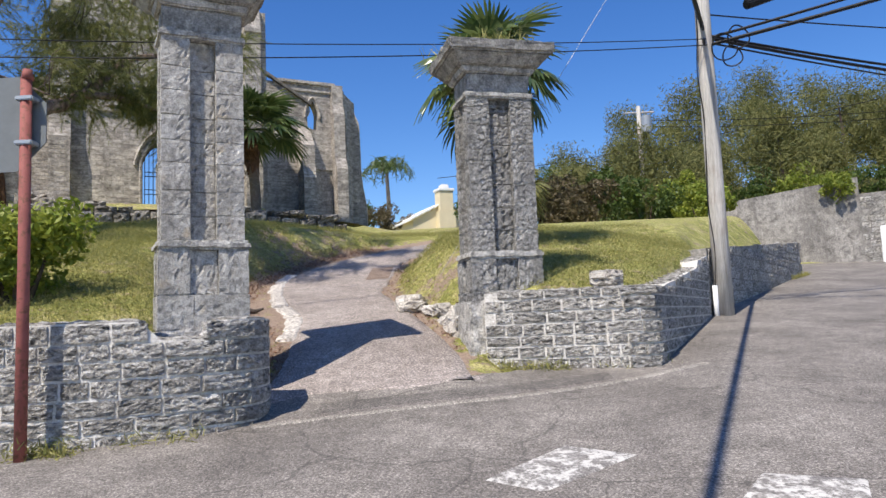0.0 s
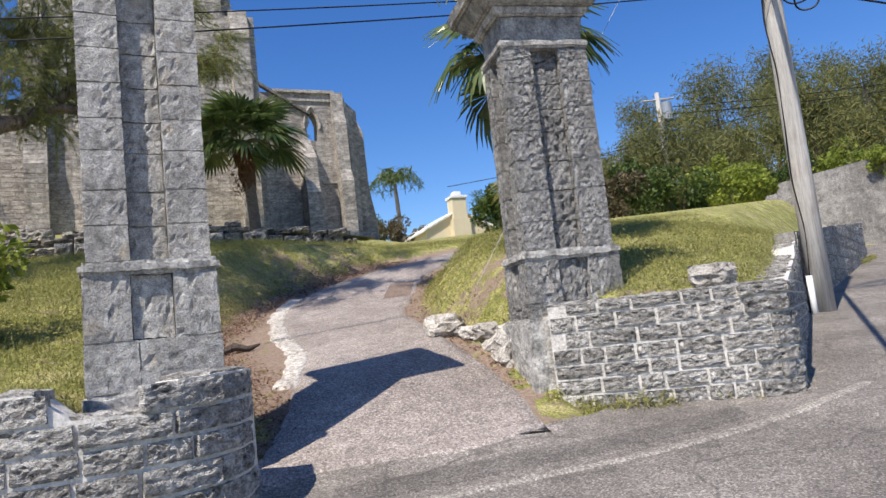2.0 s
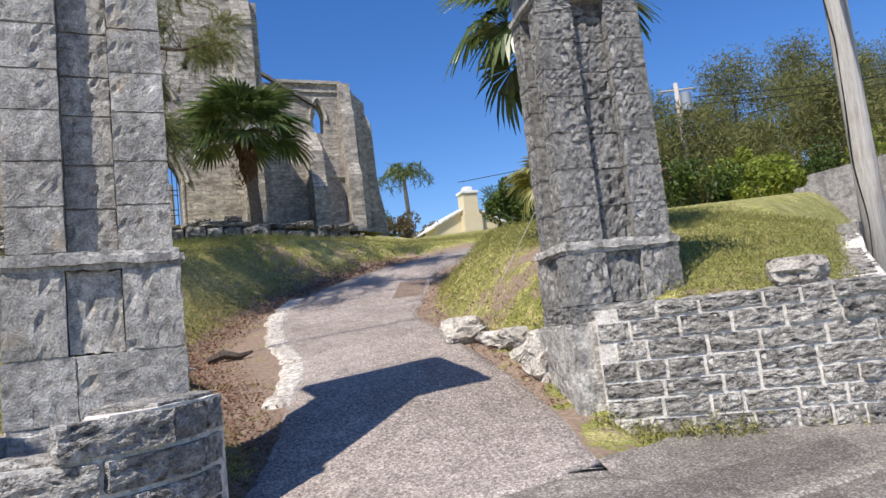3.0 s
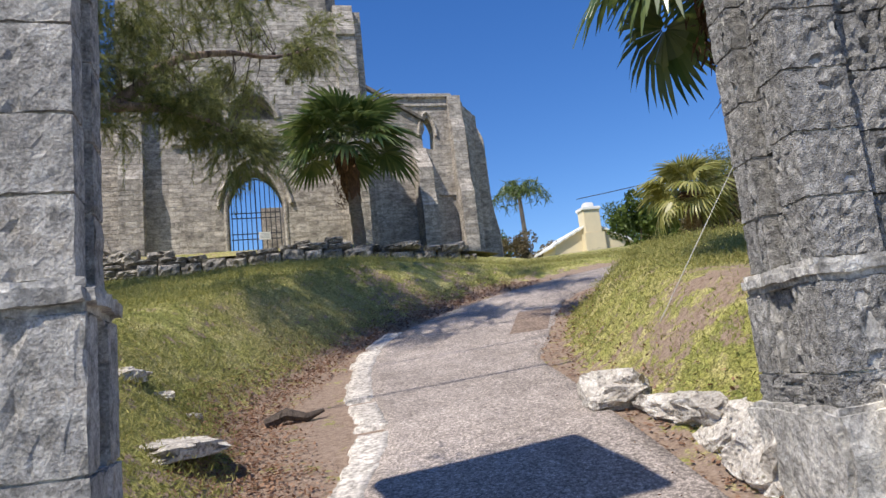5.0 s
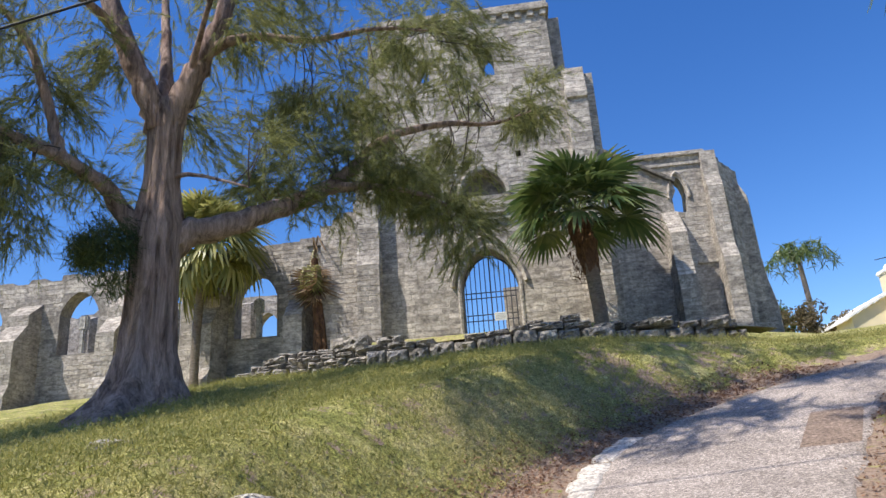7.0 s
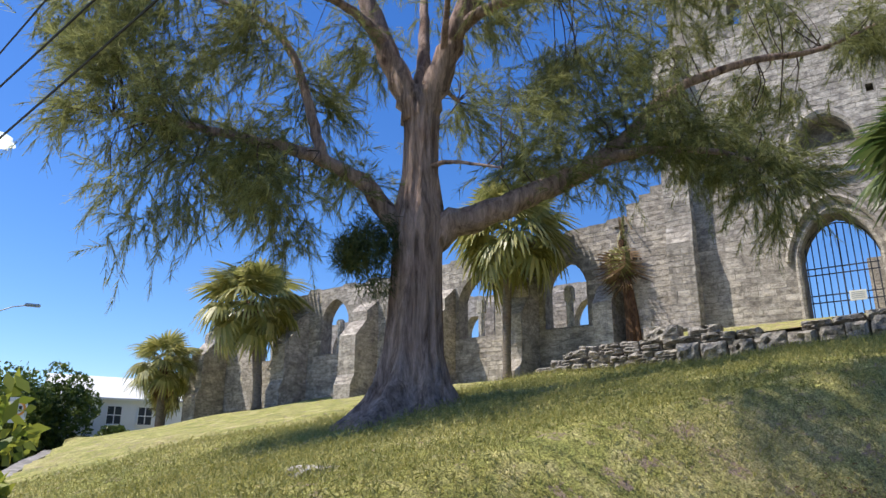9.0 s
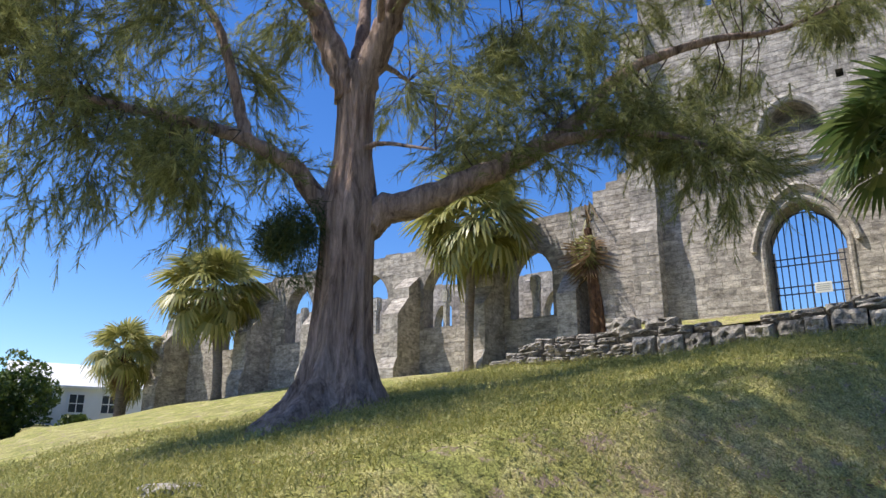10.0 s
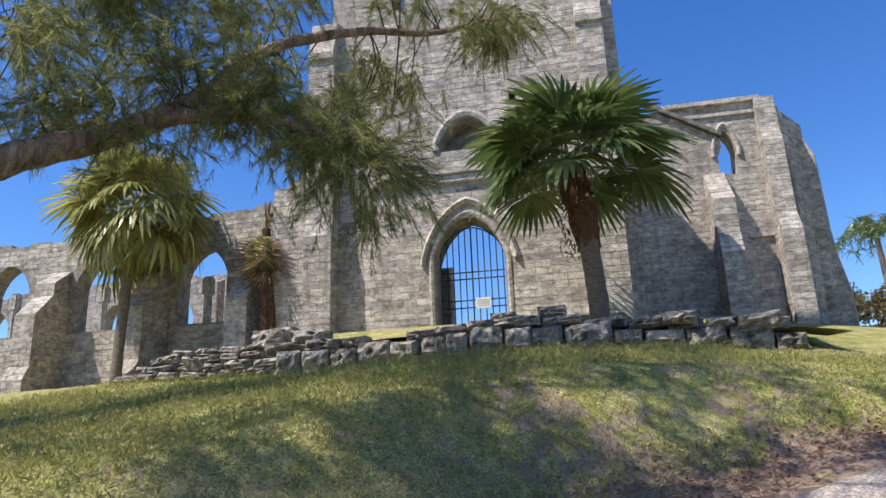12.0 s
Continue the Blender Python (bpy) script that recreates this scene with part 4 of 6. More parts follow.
west_out = [(-5.6, 4.6), (0, 4.6)] + ragged([(0, 16.4), (-1.5, 15.5), (-3.5, 12.0), (-5.6, 10.5)], 5, 0.3)
masonry("tower_side_wall", west_out, [], 0.8, Matrix.Translation((-3.3, 0.3, 0)) @ Matrix.Rotation(-math.pi / 2, 4, "Z"), 13, "tower side wall")
# stub of wall between tower and nave
stub = [(-5.3, 4.6), (-3.5, 4.6)] + ragged([(-3.5, 11.4), (-4.2, 11.0), (-4.9, 10.7), (-5.3, 10.5)], 6, 0.2, 0.3)
masonry("linking_wall", stub, [], 0.6, Matrix.Translation((0, 1.3, 0)), 14, "broken stub of wall")
# chancel wall
win_c = [(6.86, 11.3), (7.32, 11.2), (7.36, 12.1), (7.25, 12.45), (7.1, 12.65), (6.95, 12.45), (7.0, 12.1), (6.85, 11.8)]
ch_out = [(3.0, 4.6), (8.3, 4.6)] + [(8.3, 13.45)] + ragged([(8.3, 13.5), (5.4, 13.5), (4.4, 13.85), (3.0, 14.0)], 8, 0.06, 0.7)
masonry("chancel_wall", ch_out, [win_c], 0.7, Matrix.Translation((0, 5.5, 0)), 15, "chancel wall with a broken lancet", None, 0.17, 0.45)
bm = bmesh.new()
box_bm(bm, (5.4, 5.36, 13.45), (8.25, 5.9, 13.62), bevel=0.03)
box_bm(bm, (5.6, 5.42, 13.08), (8.2, 5.6, 13.2), bevel=0.02)
part("parapet", bm, M_CHURCH, church, "moulded parapet")
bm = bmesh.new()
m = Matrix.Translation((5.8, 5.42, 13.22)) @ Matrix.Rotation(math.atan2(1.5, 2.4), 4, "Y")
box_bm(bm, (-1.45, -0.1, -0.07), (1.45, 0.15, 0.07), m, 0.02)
part("roof_scar", bm, M_DARKSTONE, church, "dark sloping roof moulding on the wall")
church_hood = hood("hood_mould", 6.8, 7.4, 12.0, 12.75, 0.12, 0.1, 0.2, 5.5)
bm = bmesh.new()
box_bm(bm, (7.35, 5.4, 9.22), (8.5, 5.55, 9.36), bevel=0.02)
part("string_course", bm, M_CHURCH, church)
prism("buttress", [(5.6, 4.6), (4.35, 4.6), (4.35, 8.6), (4.55, 9.2), (4.55, 10.2), (5.5, 11.3), (5.6, 11.3)], 6.35, 6.95, 24, "chancel buttress with sloping top")
prism("buttress", [(5.7, 4.6), (4.7, 4.6), (4.7, 9.2), (5.0, 9.8), (5.05, 12.0), (5.25, 12.5), (5.3, 13.5), (5.7, 13.5)], 8.05, 8.6, 25, "apse buttress with set-offs")
# apse faces, turning away
def face_matrix(s, y, deg):
    return Matrix.Translation((s, y, 0)) @ Matrix.Rotation(radians(deg), 4, "Z")


ap1 = [(0, 4.6), (2.5, 4.6), (2.5, 13.25)] + ragged([(2.5, 13.4), (1.5, 13.55), (0, 13.65)], 9, 0.16, 0.35)
masonry("apse_wall", ap1, [arch(0.65, 1.35, 9.6, 11.6, 12.4, 5)], 0.7, face_matrix(8.3, 5.6, 50), 16, "apse wall with tall lancet")
ap2 = [(0, 4.6), (2.2, 4.6)] + ragged([(2.2, 12.8), (1.0, 13.15), (0, 13.4)], 10, 0.22, 0.3)
masonry("apse_wall", ap2, [arch(0.7, 1.4, 9.6, 11.4, 12.0, 5)], 0.7, face_matrix(9.85, 7.45, 85), 17, "apse wall")
apb = prism("buttress", [(0.4, 4.6), (-0.62, 4.6), (-0.6, 7.8), (-0.42, 8.9), (-0.34, 9.8), (-0.3, 12.2), (0.0, 12.9), (0.4, 12.9)], -0.3, 0.3, 26, "battered apse buttress")
apb.matrix_basis = face_matrix(9.8, 7.4, 68)

# nave wall with buttresses and pointed windows
bays = [(-11.95, -10.5), (-8.62, -7.15), (-14.95, -13.5), (-18.5, -17.1), (-22.3, -20.8)]
n_holes = [arch(a, b, 7.36, 8.75, 9.55, 5) for a, b in bays] + [arch(-5.75, -5.05, 6.4, 8.3, 8.9, 4)]
n_out = [(-25.2, 3.8), (-4.2, 3.8)] + ragged([(-4.2, 10.6), (-5.1, 10.6), (-7.0, 10.62), (-8.6, 10.3), (-11.0, 10.2), (-13.0, 10.2), (-15.0, 10.1), (-20.0, 10.0), (-23.5, 9.8), (-25.2, 9.2)], 12, 0.18, 0.6)
masonry("nave_wall", n_out, n_holes, 0.6, Matrix.Translation((0, 2.4, 0)), 18, "roofless nave wall with pointed window openings", None, 0.16, 0.42)
bm = bmesh.new()
for s in np.arange(-12.4, -5.2, 0.9):
    if random.Random(int(s * 10)).random() < 0.6:
        box_bm(bm, (s, 2.3, 10.3), (s + 0.8, 2.9, 10.42), bevel=0.02)
part("coping", bm, M_CHURCH, church, "broken coping stones")
NB = [(2.5, 3.8), (0.95, 3.8), (0.95, 5.9), (1.15, 6.3), (1.15, 7.7), (1.75, 8.35), (1.75, 8.7), (2.4, 9.2), (2.5, 9.2)]
for k, (a, b) in enumerate([(-6.5, -5.9), (-9.5, -8.85), (-12.75, -12.1), (-16.4, -15.6), (-19.9, -19.2), (-24.9, -24.1)]):
    prism("buttress", NB, a, b, 30 + k, "stepped nave buttress")
for a, b in bays:
    c = (a + b) / 2
    for off in (0,):
        bm = bmesh.new()
        box_bm(bm, (c - 0.09, 2.62, 7.36), (c + 0.09, 2.84, 8.7), bevel=0.04)
        box_bm(bm, (c - 0.16, 2.6, 8.2), (c + 0.16, 2.86, 8.75), bevel=0.06)
        if a > -15:
            part("mullion", bm, M_PILLARM, church, "broken window mullion")
        else:
            part("mullion", bm, M_PILLARM, church)
# inner arcade piers, seen through the openings
for s, y, w, zt in ((-1.75, 4.2, 0.6, 8.75), (0.25, 9.0, 0.9, 9.9), (-10.2, 6.5, 0.5, 9.6), (-13.4, 6.5, 0.5, 9.6), (-7.2, 6.5, 0.5, 9.4), (-17, 6.5, 0.5, 9.6)):
    prism("pier", [(y, 4.6), (y, zt), (y + w, zt + 0.2), (y + w, 4.6)][::-1], s, s + w, int(s * 7) + 90, "inner stone pier")
# north nave wall, seen through the openings
nn_holes = [arch(a, a + 1.15, 7.6, 9.0, 9.8, 5) for a in np.arange(-24.0, -5.5, 2.7)]
nn_out = [(-25.2, 3.8), (-4.2, 3.8)] + ragged([(-4.2, 10.9), (-9.0, 10.6), (-15.0, 10.7), (-25.2, 10.0)], 19, 0.3, 0.6)
masonry("nave_wall", nn_out, nn_holes, 0.6, Matrix.Translation((0, 9.0, 0)), 28, "far nave wall with pointed openings", None, 0.2, 0.55)
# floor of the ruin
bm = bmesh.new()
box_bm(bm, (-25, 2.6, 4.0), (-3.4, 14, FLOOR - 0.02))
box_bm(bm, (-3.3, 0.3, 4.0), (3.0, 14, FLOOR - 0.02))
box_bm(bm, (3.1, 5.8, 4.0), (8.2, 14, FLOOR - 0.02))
part("floor_slab", bm, M_DARKSTONE, church, "bare floor of the roofless ruin")


# ---- plants ----
def strips(name, data, material, parent=None, kind="stuff", label=""):
    """One mesh from arrays of quads: data is (n, 4, 3)."""
    q = np.asarray(data, float)
    v = q.reshape(-1, 3)
    f = np.arange(len(v)).reshape(-1, 4)
    me = bpy.data.meshes.new(name)
    me.vertices.add(len(v))
    me.vertices.foreach_set("co", v.reshape(-1))
    me.loops.add(len(v))
    me.loops.foreach_set("vertex_index", f.reshape(-1))
    me.polygons.add(len(f))
    me.polygons.foreach_set("loop_start", np.arange(0, len(v), 4))
    me.update(calc_edges=True)
    me.materials.append(material)
    ob = new(name, me)
    if parent:
        ob.parent = parent
    if kind:
        tagged(ob, label, kind=kind)
    return ob


def needles(rng, centres, count, length, width, droop=0.6, spread=1.0, wind=(0.25, 0.1, 0)):
    """Bundles of hanging needle strips at each centre."""
    n = len(centres) * count
    c = np.repeat(centres, count, 0) + rng.normal(0, 0.05, (n, 3))
    d = rng.normal(0, spread, (n, 3)) + np.array(wind)
    d[:, 2] -= droop
    d /= np.linalg.norm(d, axis=1, keepdims=True)
    L = length * rng.uniform(0.5, 1.2, (n, 1))
    side = np.cross(d, rng.normal(0, 1, (n, 3)))
    side /= np.linalg.norm(side, axis=1, keepdims=True) + 1e-9
    w = width * rng.uniform(0.6, 1.3, (n, 1))
    tip = c + d * L
    tip[:, 2] -= 0.12 * L[:, 0]
    return np.stack([c - side * w, c + side * w, tip + side * w * 0.3, tip - side * w * 0.3], 1)


def leaves(rng, centres, size, up=0.4):
    """A leaf at each centre."""
    n = len(centres)
    nrm = rng.normal(0, 1, (n, 3))
    nrm[:, 2] += up
    nrm /= np.linalg.norm(nrm, axis=1, keepdims=True)
    a = np.cross(nrm, rng.normal(0, 1, (n, 3)))
    a /= np.linalg.norm(a, axis=1, keepdims=True) + 1e-9
    b = np.cross(nrm, a)
    s = size * rng.uniform(0.6, 1.3, (n, 1))
    return np.stack([centres - a * s, centres - b * s * 0.45, centres + a * s, centres + b * s * 0.45], 1)


def lumps(rng, centre, radii, n, k=14, fill=0.45):
    """Points in an uneven crown made of lumps with gaps."""
    lc = rng.normal(0, 1, (k, 3))
    lc /= np.linalg.norm(lc, axis=1, keepdims=True)
    lc *= rng.uniform(0.35, 0.8, (k, 1))
    lr = rng.uniform(0.2, 0.45, k)
    i = rng.integers(0, k, n)
    d = rng.normal(0, 1, (n, 3))
    d /= np.linalg.norm(d, axis=1, keepdims=True)
    p = lc[i] + d * (lr[i] * rng.uniform(fill, 1.0, n) ** 0.5)[:, None]
    return np.array(centre) + p * np.array(radii)


TB = Vector((-10.1, 14.95, 0))
TR, TF = Vector((0.469, 0.883, 0)), Vector((-0.883, 0.469, 0))


def tp(lat, z, dep=0.0):
    return TB + TR * lat + TF * dep + Vector((0, 0, z))


# great casuarina: fluted, flaring trunk, heavy limbs, hanging needle foliage
tree = empty("casuarina_tree", (TB.x, TB.y, 3.7))
tagged(tree, "large old casuarina with fluted grey-brown trunk and feathery drooping foliage", "tree")


def tree_part(name, v, f, material, label="", smooth=True):
    ob = ob_from(name, [Vector(p) - Vector((TB.x, TB.y, 3.7)) for p in v], f, material, smooth)
    return under(ob, tree, label)


v, f = [], []
levels = [(3.3, 1.2), (3.6, 1.04), (3.75, 0.86), (3.95, 0.67), (4.2, 0.53), (4.6, 0.42), (5.1, 0.385), (5.6, 0.37), (6.1, 0.37), (6.5, 0.40), (6.85, 0.33), (7.3, 0.26), (7.9, 0.25), (8.4, 0.27), (8.75, 0.22)]
NS = 72
for i, (z, r) in enumerate(levels):
    c = tp(0.02 * (z - 3.7), z)
    for k in range(NS):
        a = 2 * math.pi * k / NS
        root = max(0, (4.5 - z)) / 1.2
        flute = 1.0 - 0.13 * abs(math.sin(a * 4 + z * 0.25 + 0.8 * noise.noise((math.cos(a), math.sin(a), z * 0.5)))) ** 6 + 0.05 * math.sin(a * 7 + z * 0.3) + 0.035 * math.sin(a * 15 - z * 0.7) + root * 0.22 * max(0, math.sin(a * 5 + 0.6)) ** 2 + 0.05 * noise.noise((math.cos(a) * 2, math.sin(a) * 2, z * 1.2))
        v.append(c + Vector((math.cos(a), math.sin(a), 0)) * r * flute)
for i in range(len(levels) - 1):
    for k in range(NS):
        k2 = (k + 1) % NS
        f.append((i * NS + k, i * NS + k2, (i + 1) * NS + k2, (i + 1) * NS + k))
f.append(tuple((len(levels) - 1) * NS + k for k in range(NS)))
tree_part("trunk", v, f, M_BARK, "fluted grey-brown trunk with flaring roots")
limb_lines = []


def limb(pts, r0, r1, seed):
    line = smooth_line([tp(*p) for p in pts], 5 * len(pts))
    n = len(line)
    rad = [r0 + (r1 - r0) * (i / (n - 1)) ** 0.8 for i in range(n)]
    rnd = random.Random(seed)
    for i in range(1, n - 1):
        line[i] = line[i] + Vector((rnd.uniform(-1, 1), rnd.uniform(-1, 1), rnd.uniform(-1, 1))) * rad[i] * 0.15
    tree_part("limb", *tube(line, rad, 10, 0.18, seed), M_BARK)
    limb_lines.extend(line[2:])


limb([(0.15, 6.2), (0.52, 6.5), (1.17, 6.75), (2.1, 7.2, 0.1), (2.85, 7.7, 0.3), (3.4, 8.2, 0.4), (4.2, 9.0, 0.4), (5.4, 9.5, 0.3), (6.6, 9.7, 0.2), (7.7, 10.2, 0.1)], 0.27, 0.02, 1)
limb([(2.85, 7.7, 0.3), (3.6, 7.75, 0.0), (4.5, 7.6, -0.3), (5.4, 7.2, -0.5)], 0.11, 0.02, 2)
limb([(-0.1, 6.3), (-0.35, 6.6), (-0.75, 7.1, -0.1), (-1.4, 7.4, -0.3), (-2.3, 7.6, -0.5), (-3.4, 7.8, -0.6), (-4.4, 8.0, -0.5)], 0.2, 0.03, 3)
limb([(-1.35, 7.4, -0.3), (-1.5, 7.9, -0.3), (-1.8, 8.9, -0.2), (-2.2, 9.7, 0), (-2.9, 10.3, 0.2), (-4.0, 10.8, 0.3)], 0.1, 0.03, 4)
limb([(0.0, 8.2), (-0.25, 8.9), (-0.6, 9.8, 0.2), (-1.0, 11.2, 0.3), (-1.2, 12.5, 0.4)], 0.24, 0.12, 5)
limb([(0.1, 8.3), (0.45, 9.2, -0.1), (0.65, 9.8, -0.2), (1.0, 10.9, -0.3), (1.3, 12.4, -0.3)], 0.24, 0.11, 6)
limb([(0.05, 8.5, 0.1), (0.1, 9.6, 0.5), (0.1, 11.0, 1.0), (0.0, 12.6, 1.4)], 0.16, 0.05, 7)
limb([(0.6, 9.7, -0.2), (1.3, 10.0, -0.5), (2.3, 10.0, -0.8), (3.5, 10.5, -0.9), (4.8, 11.0, -0.6)], 0.11, 0.02, 8)
limb([(-0.5, 9.6, 0.1), (-1.1, 9.95, -0.4), (-1.9, 10.0, -0.9), (-2.9, 10.5, -1.2), (-4.5, 10.6, -1.3)], 0.1, 0.02, 9)
limb([(0.2, 7.4, -0.1), (0.55, 7.3, -0.5), (1.2, 7.0, -1.0)], 0.05, 0.015, 10)
limb([(0.1, 9.0, 0.2), (0.4, 9.6, 1.4), (0.8, 10.2, 3.0)], 0.1, 0.03, 11)
# limbs 12 to 15 reach overhead, out of view, to carry the added shading foliage
limb([(0.4, 9.2, -0.1), (0.5, 10.0, -1.2), (0.7, 10.5, -2.8), (1.4, 10.8, -4.4), (2.2, 11.0, -5.8)], 0.06, 0.01, 12)
limb([(0.7, 10.5, -2.8), (0.2, 10.5, -4.2), (-0.4, 10.5, -5.8)], 0.03, 0.008, 15)
limb([(0.5, 10.0, -1.2), (-0.8, 10.5, -2.2), (-2.4, 10.6, -3.2)], 0.045, 0.01, 13)
limb([(0.7, 10.5, -2.8), (2.0, 10.9, -3.2), (3.4, 11.2, -3.6)], 0.035, 0.008, 14)
rng = np.random.default_rng(7)
# masses with depth below -2.5 are unseen crown, added to shade drive and lawn
masses = [(-3.9, 8.9, -0.6, 1.3, 1.0, 1.3, 150), (-4.6, 8.2, -0.5, 0.7, 0.5, 0.9, 55), (-2.9, 8.6, -0.4, 1.2, 0.9, 1.3, 130), (-3.4, 7.45, -0.6, 1.1, 0.4, 1.0, 70), (-1.7, 6.95, -0.4, 1.0, 0.55, 0.9, 75),
          (-2.2, 6.3, -0.5, 0.7, 0.3, 0.7, 28), (-1.3, 9.0, 0.2, 0.8, 0.6, 1.0, 55), (-5.3, 9.9, -0.6, 1.2, 0.5, 1.0, 60), (-3.0, 11.0, 0.0, 2.0, 0.9, 2.0, 100), (0.0, 12.0, 0.6, 2.2, 1.1, 2.2, 110), (3.2, 11.3, -0.3, 2.0, 0.8, 1.9, 95),
          (1.9, 10.0, -0.5, 1.2, 0.6, 1.2, 75), (1.4, 8.1, 0.2, 0.8, 0.5, 0.9, 36), (2.4, 8.5, 0.4, 1.0, 0.7, 1.1, 90), (3.8, 9.9, 0.1, 1.2, 0.7, 1.2, 110), (4.0, 8.4, 0.1, 1.0, 0.7, 1.0, 110), (5.2, 7.7, -0.3, 0.9, 0.7, 0.9, 115),
          (5.7, 7.0, -0.5, 0.6, 0.6, 0.6, 45), (5.9, 9.3, 0.2, 1.1, 0.7, 1.0, 80), (6.9, 9.8, 0.0, 0.8, 0.45, 0.8, 34), (5.0, 10.9, -0.4, 1.3, 0.7, 1.2, 80), (2.6, 7.4, 0.3, 0.8, 0.3, 0.6, 26), (-0.9, 7.6, 0.6, 0.7, 0.4, 0.8, 22), (0.8, 10.2, 2.8, 1.3, 0.9, 1.2, 80), (-1.0, 10.8, -2.6, 1.6, 0.7, 1.1, 90), (1.6, 10.9, -3.0, 1.4, 0.6, 1.2, 80), (0.6, 10.6, -4.6, 1.3, 0.5, 0.9, 36), (3.2, 11.2, -3.4, 1.2, 0.5, 1.0, 60), (2.2, 11.0, -5.6, 0.9, 0.4, 0.8, 36), (-0.3, 10.4, -5.5, 1.2, 0.4, 1.1, 50), (1.2, 10.6, -6.0, 1.1, 0.4, 0.9, 36), (-0.7, 10.9, -4.2, 1.6, 0.6, 1.3, 110), (2.0, 10.8, -4.5, 1.6, 0.5, 1.2, 55), (7.3, 10.3, 0.0, 0.9, 0.6, 0.9, 70), (6.2, 10.9, -0.2, 1.2, 0.8, 1.0, 90), (7.9, 9.9, 0.2, 0.5, 0.4, 0.6, 22), (4.7, 8.4, 0.2, 1.3, 0.8, 1.1, 60), (5.2, 7.2, -0.2, 0.8, 0.5, 0.7, 70), (-3.4, 9.8, -0.3, 1.4, 0.7, 1.2, 110), (-3.0, 6.6, -0.7, 0.9, 0.4, 0.8, 40), (2.6, 9.2, 0.0, 1.1, 0.5, 1.0, 60)]
cl = []
for la, z, de, ra, rz, rd, n in masses:
    n = int(n * (0.28 if la > 4.6 else 0.44 if de > -2.5 else 0.55))
    m = max(3, n // 7)
    q = rng.normal(0, 1, (m, 3))
    q /= np.linalg.norm(q, axis=1, keepdims=True)
    q *= (rng.uniform(0, 1, (m, 1)) ** 0.4) * rng.uniform(0.8, 1.3, (m, 1))
    q = q[rng.integers(0, m, n)] + rng.normal(0, 0.17, (n, 3))
    for a, b, c in q:
        cl.append(tuple(tp(la + a * ra * 1.25, z + b * rz * 1.2, de + c * rd * 1.25)))
cl = np.array(cl)
# side shoots carry feathery sprays of needles
LL = np.array([tuple(p) for p in limb_lines])
tv, tf = [], []
ctr, axes = [], []
for i, c in enumerate(cl):
    j = int(np.argmin(((LL - c) ** 2 * (1, 1, 0.6)).sum(1)))
    out = c - LL[j]
    ln = np.linalg.norm(out) + 1e-6
    out /= ln
    for s in range(6):
        d = out * (1, 1, 0.35) + rng.normal(0, 0.55, 3) + (0, 0, -0.12)
        d /= np.linalg.norm(d)
        root = c - out * rng.uniform(0.0, 0.35) + rng.normal(0, 0.12, 3)
        size = rng.uniform(0.3, 0.65)
        for t in np.linspace(0.1, 1, 9):
            p = root + d * size * t
            p[2] -= 0.22 * size * t * t
            ctr.append(p)
            axes.append(d - (0, 0, 0.35 * t))
    if i % 3 == 0:
        a, b = Vector(LL[j]), Vector(c)
        side = Vector(rng.normal(0, 0.14, 3)) * ln
        line = smooth_line([a, a.lerp(b, 0.35) + side + Vector((0, 0, 0.07 * ln)), a.lerp(b, 0.7) + side * 0.6 + Vector((0, 0, 0.05 * ln)), b], 7)
        v0, f0 = tube(line, [0.013 - 0.0016 * k for k in range(len(line))], 4)
        n0 = len(tv)
        tv += v0
        tf += [tuple(x + n0 for x in q) for q in f0]
tagged(tree_part("twig", tv, tf, M_TWIG), kind="stuff")
ctr = np.array(ctr) - np.array((TB.x, TB.y, 3.7))
K = 5
n = len(ctr) * K
c = np.repeat(ctr, K, 0)
d = np.repeat(np.array(axes), K, 0) + rng.normal(0, 0.42, (n, 3))
d /= np.linalg.norm(d, axis=1, keepdims=True)
L = rng.uniform(0.09, 0.21, (n, 1))
side = np.cross(d, rng.normal(0, 1, (n, 3)))
side /= np.linalg.norm(side, axis=1, keepdims=True) + 1e-9
w = rng.uniform(0.0028, 0.006, (n, 1))
tip = c + d * L - np.concatenate([np.zeros((n, 2)), 0.15 * L], 1)
strips("crown", np.stack([c - side * w, c + side * w, tip + side * w * 0.4, tip - side * w * 0.4], 1), M_NEEDLE, tree)
iv = lumps(rng, tuple(tp(-0.7, 6.0, -0.2) - Vector((TB.x, TB.y, 3.7))), (0.6, 0.6, 0.95), 1500, 12)
strips("creeper", needles(rng, iv, 3, 0.2, 0.006, 0.5, 0.8), M_IVY, tree, label="dark leafy shoots on the trunk")


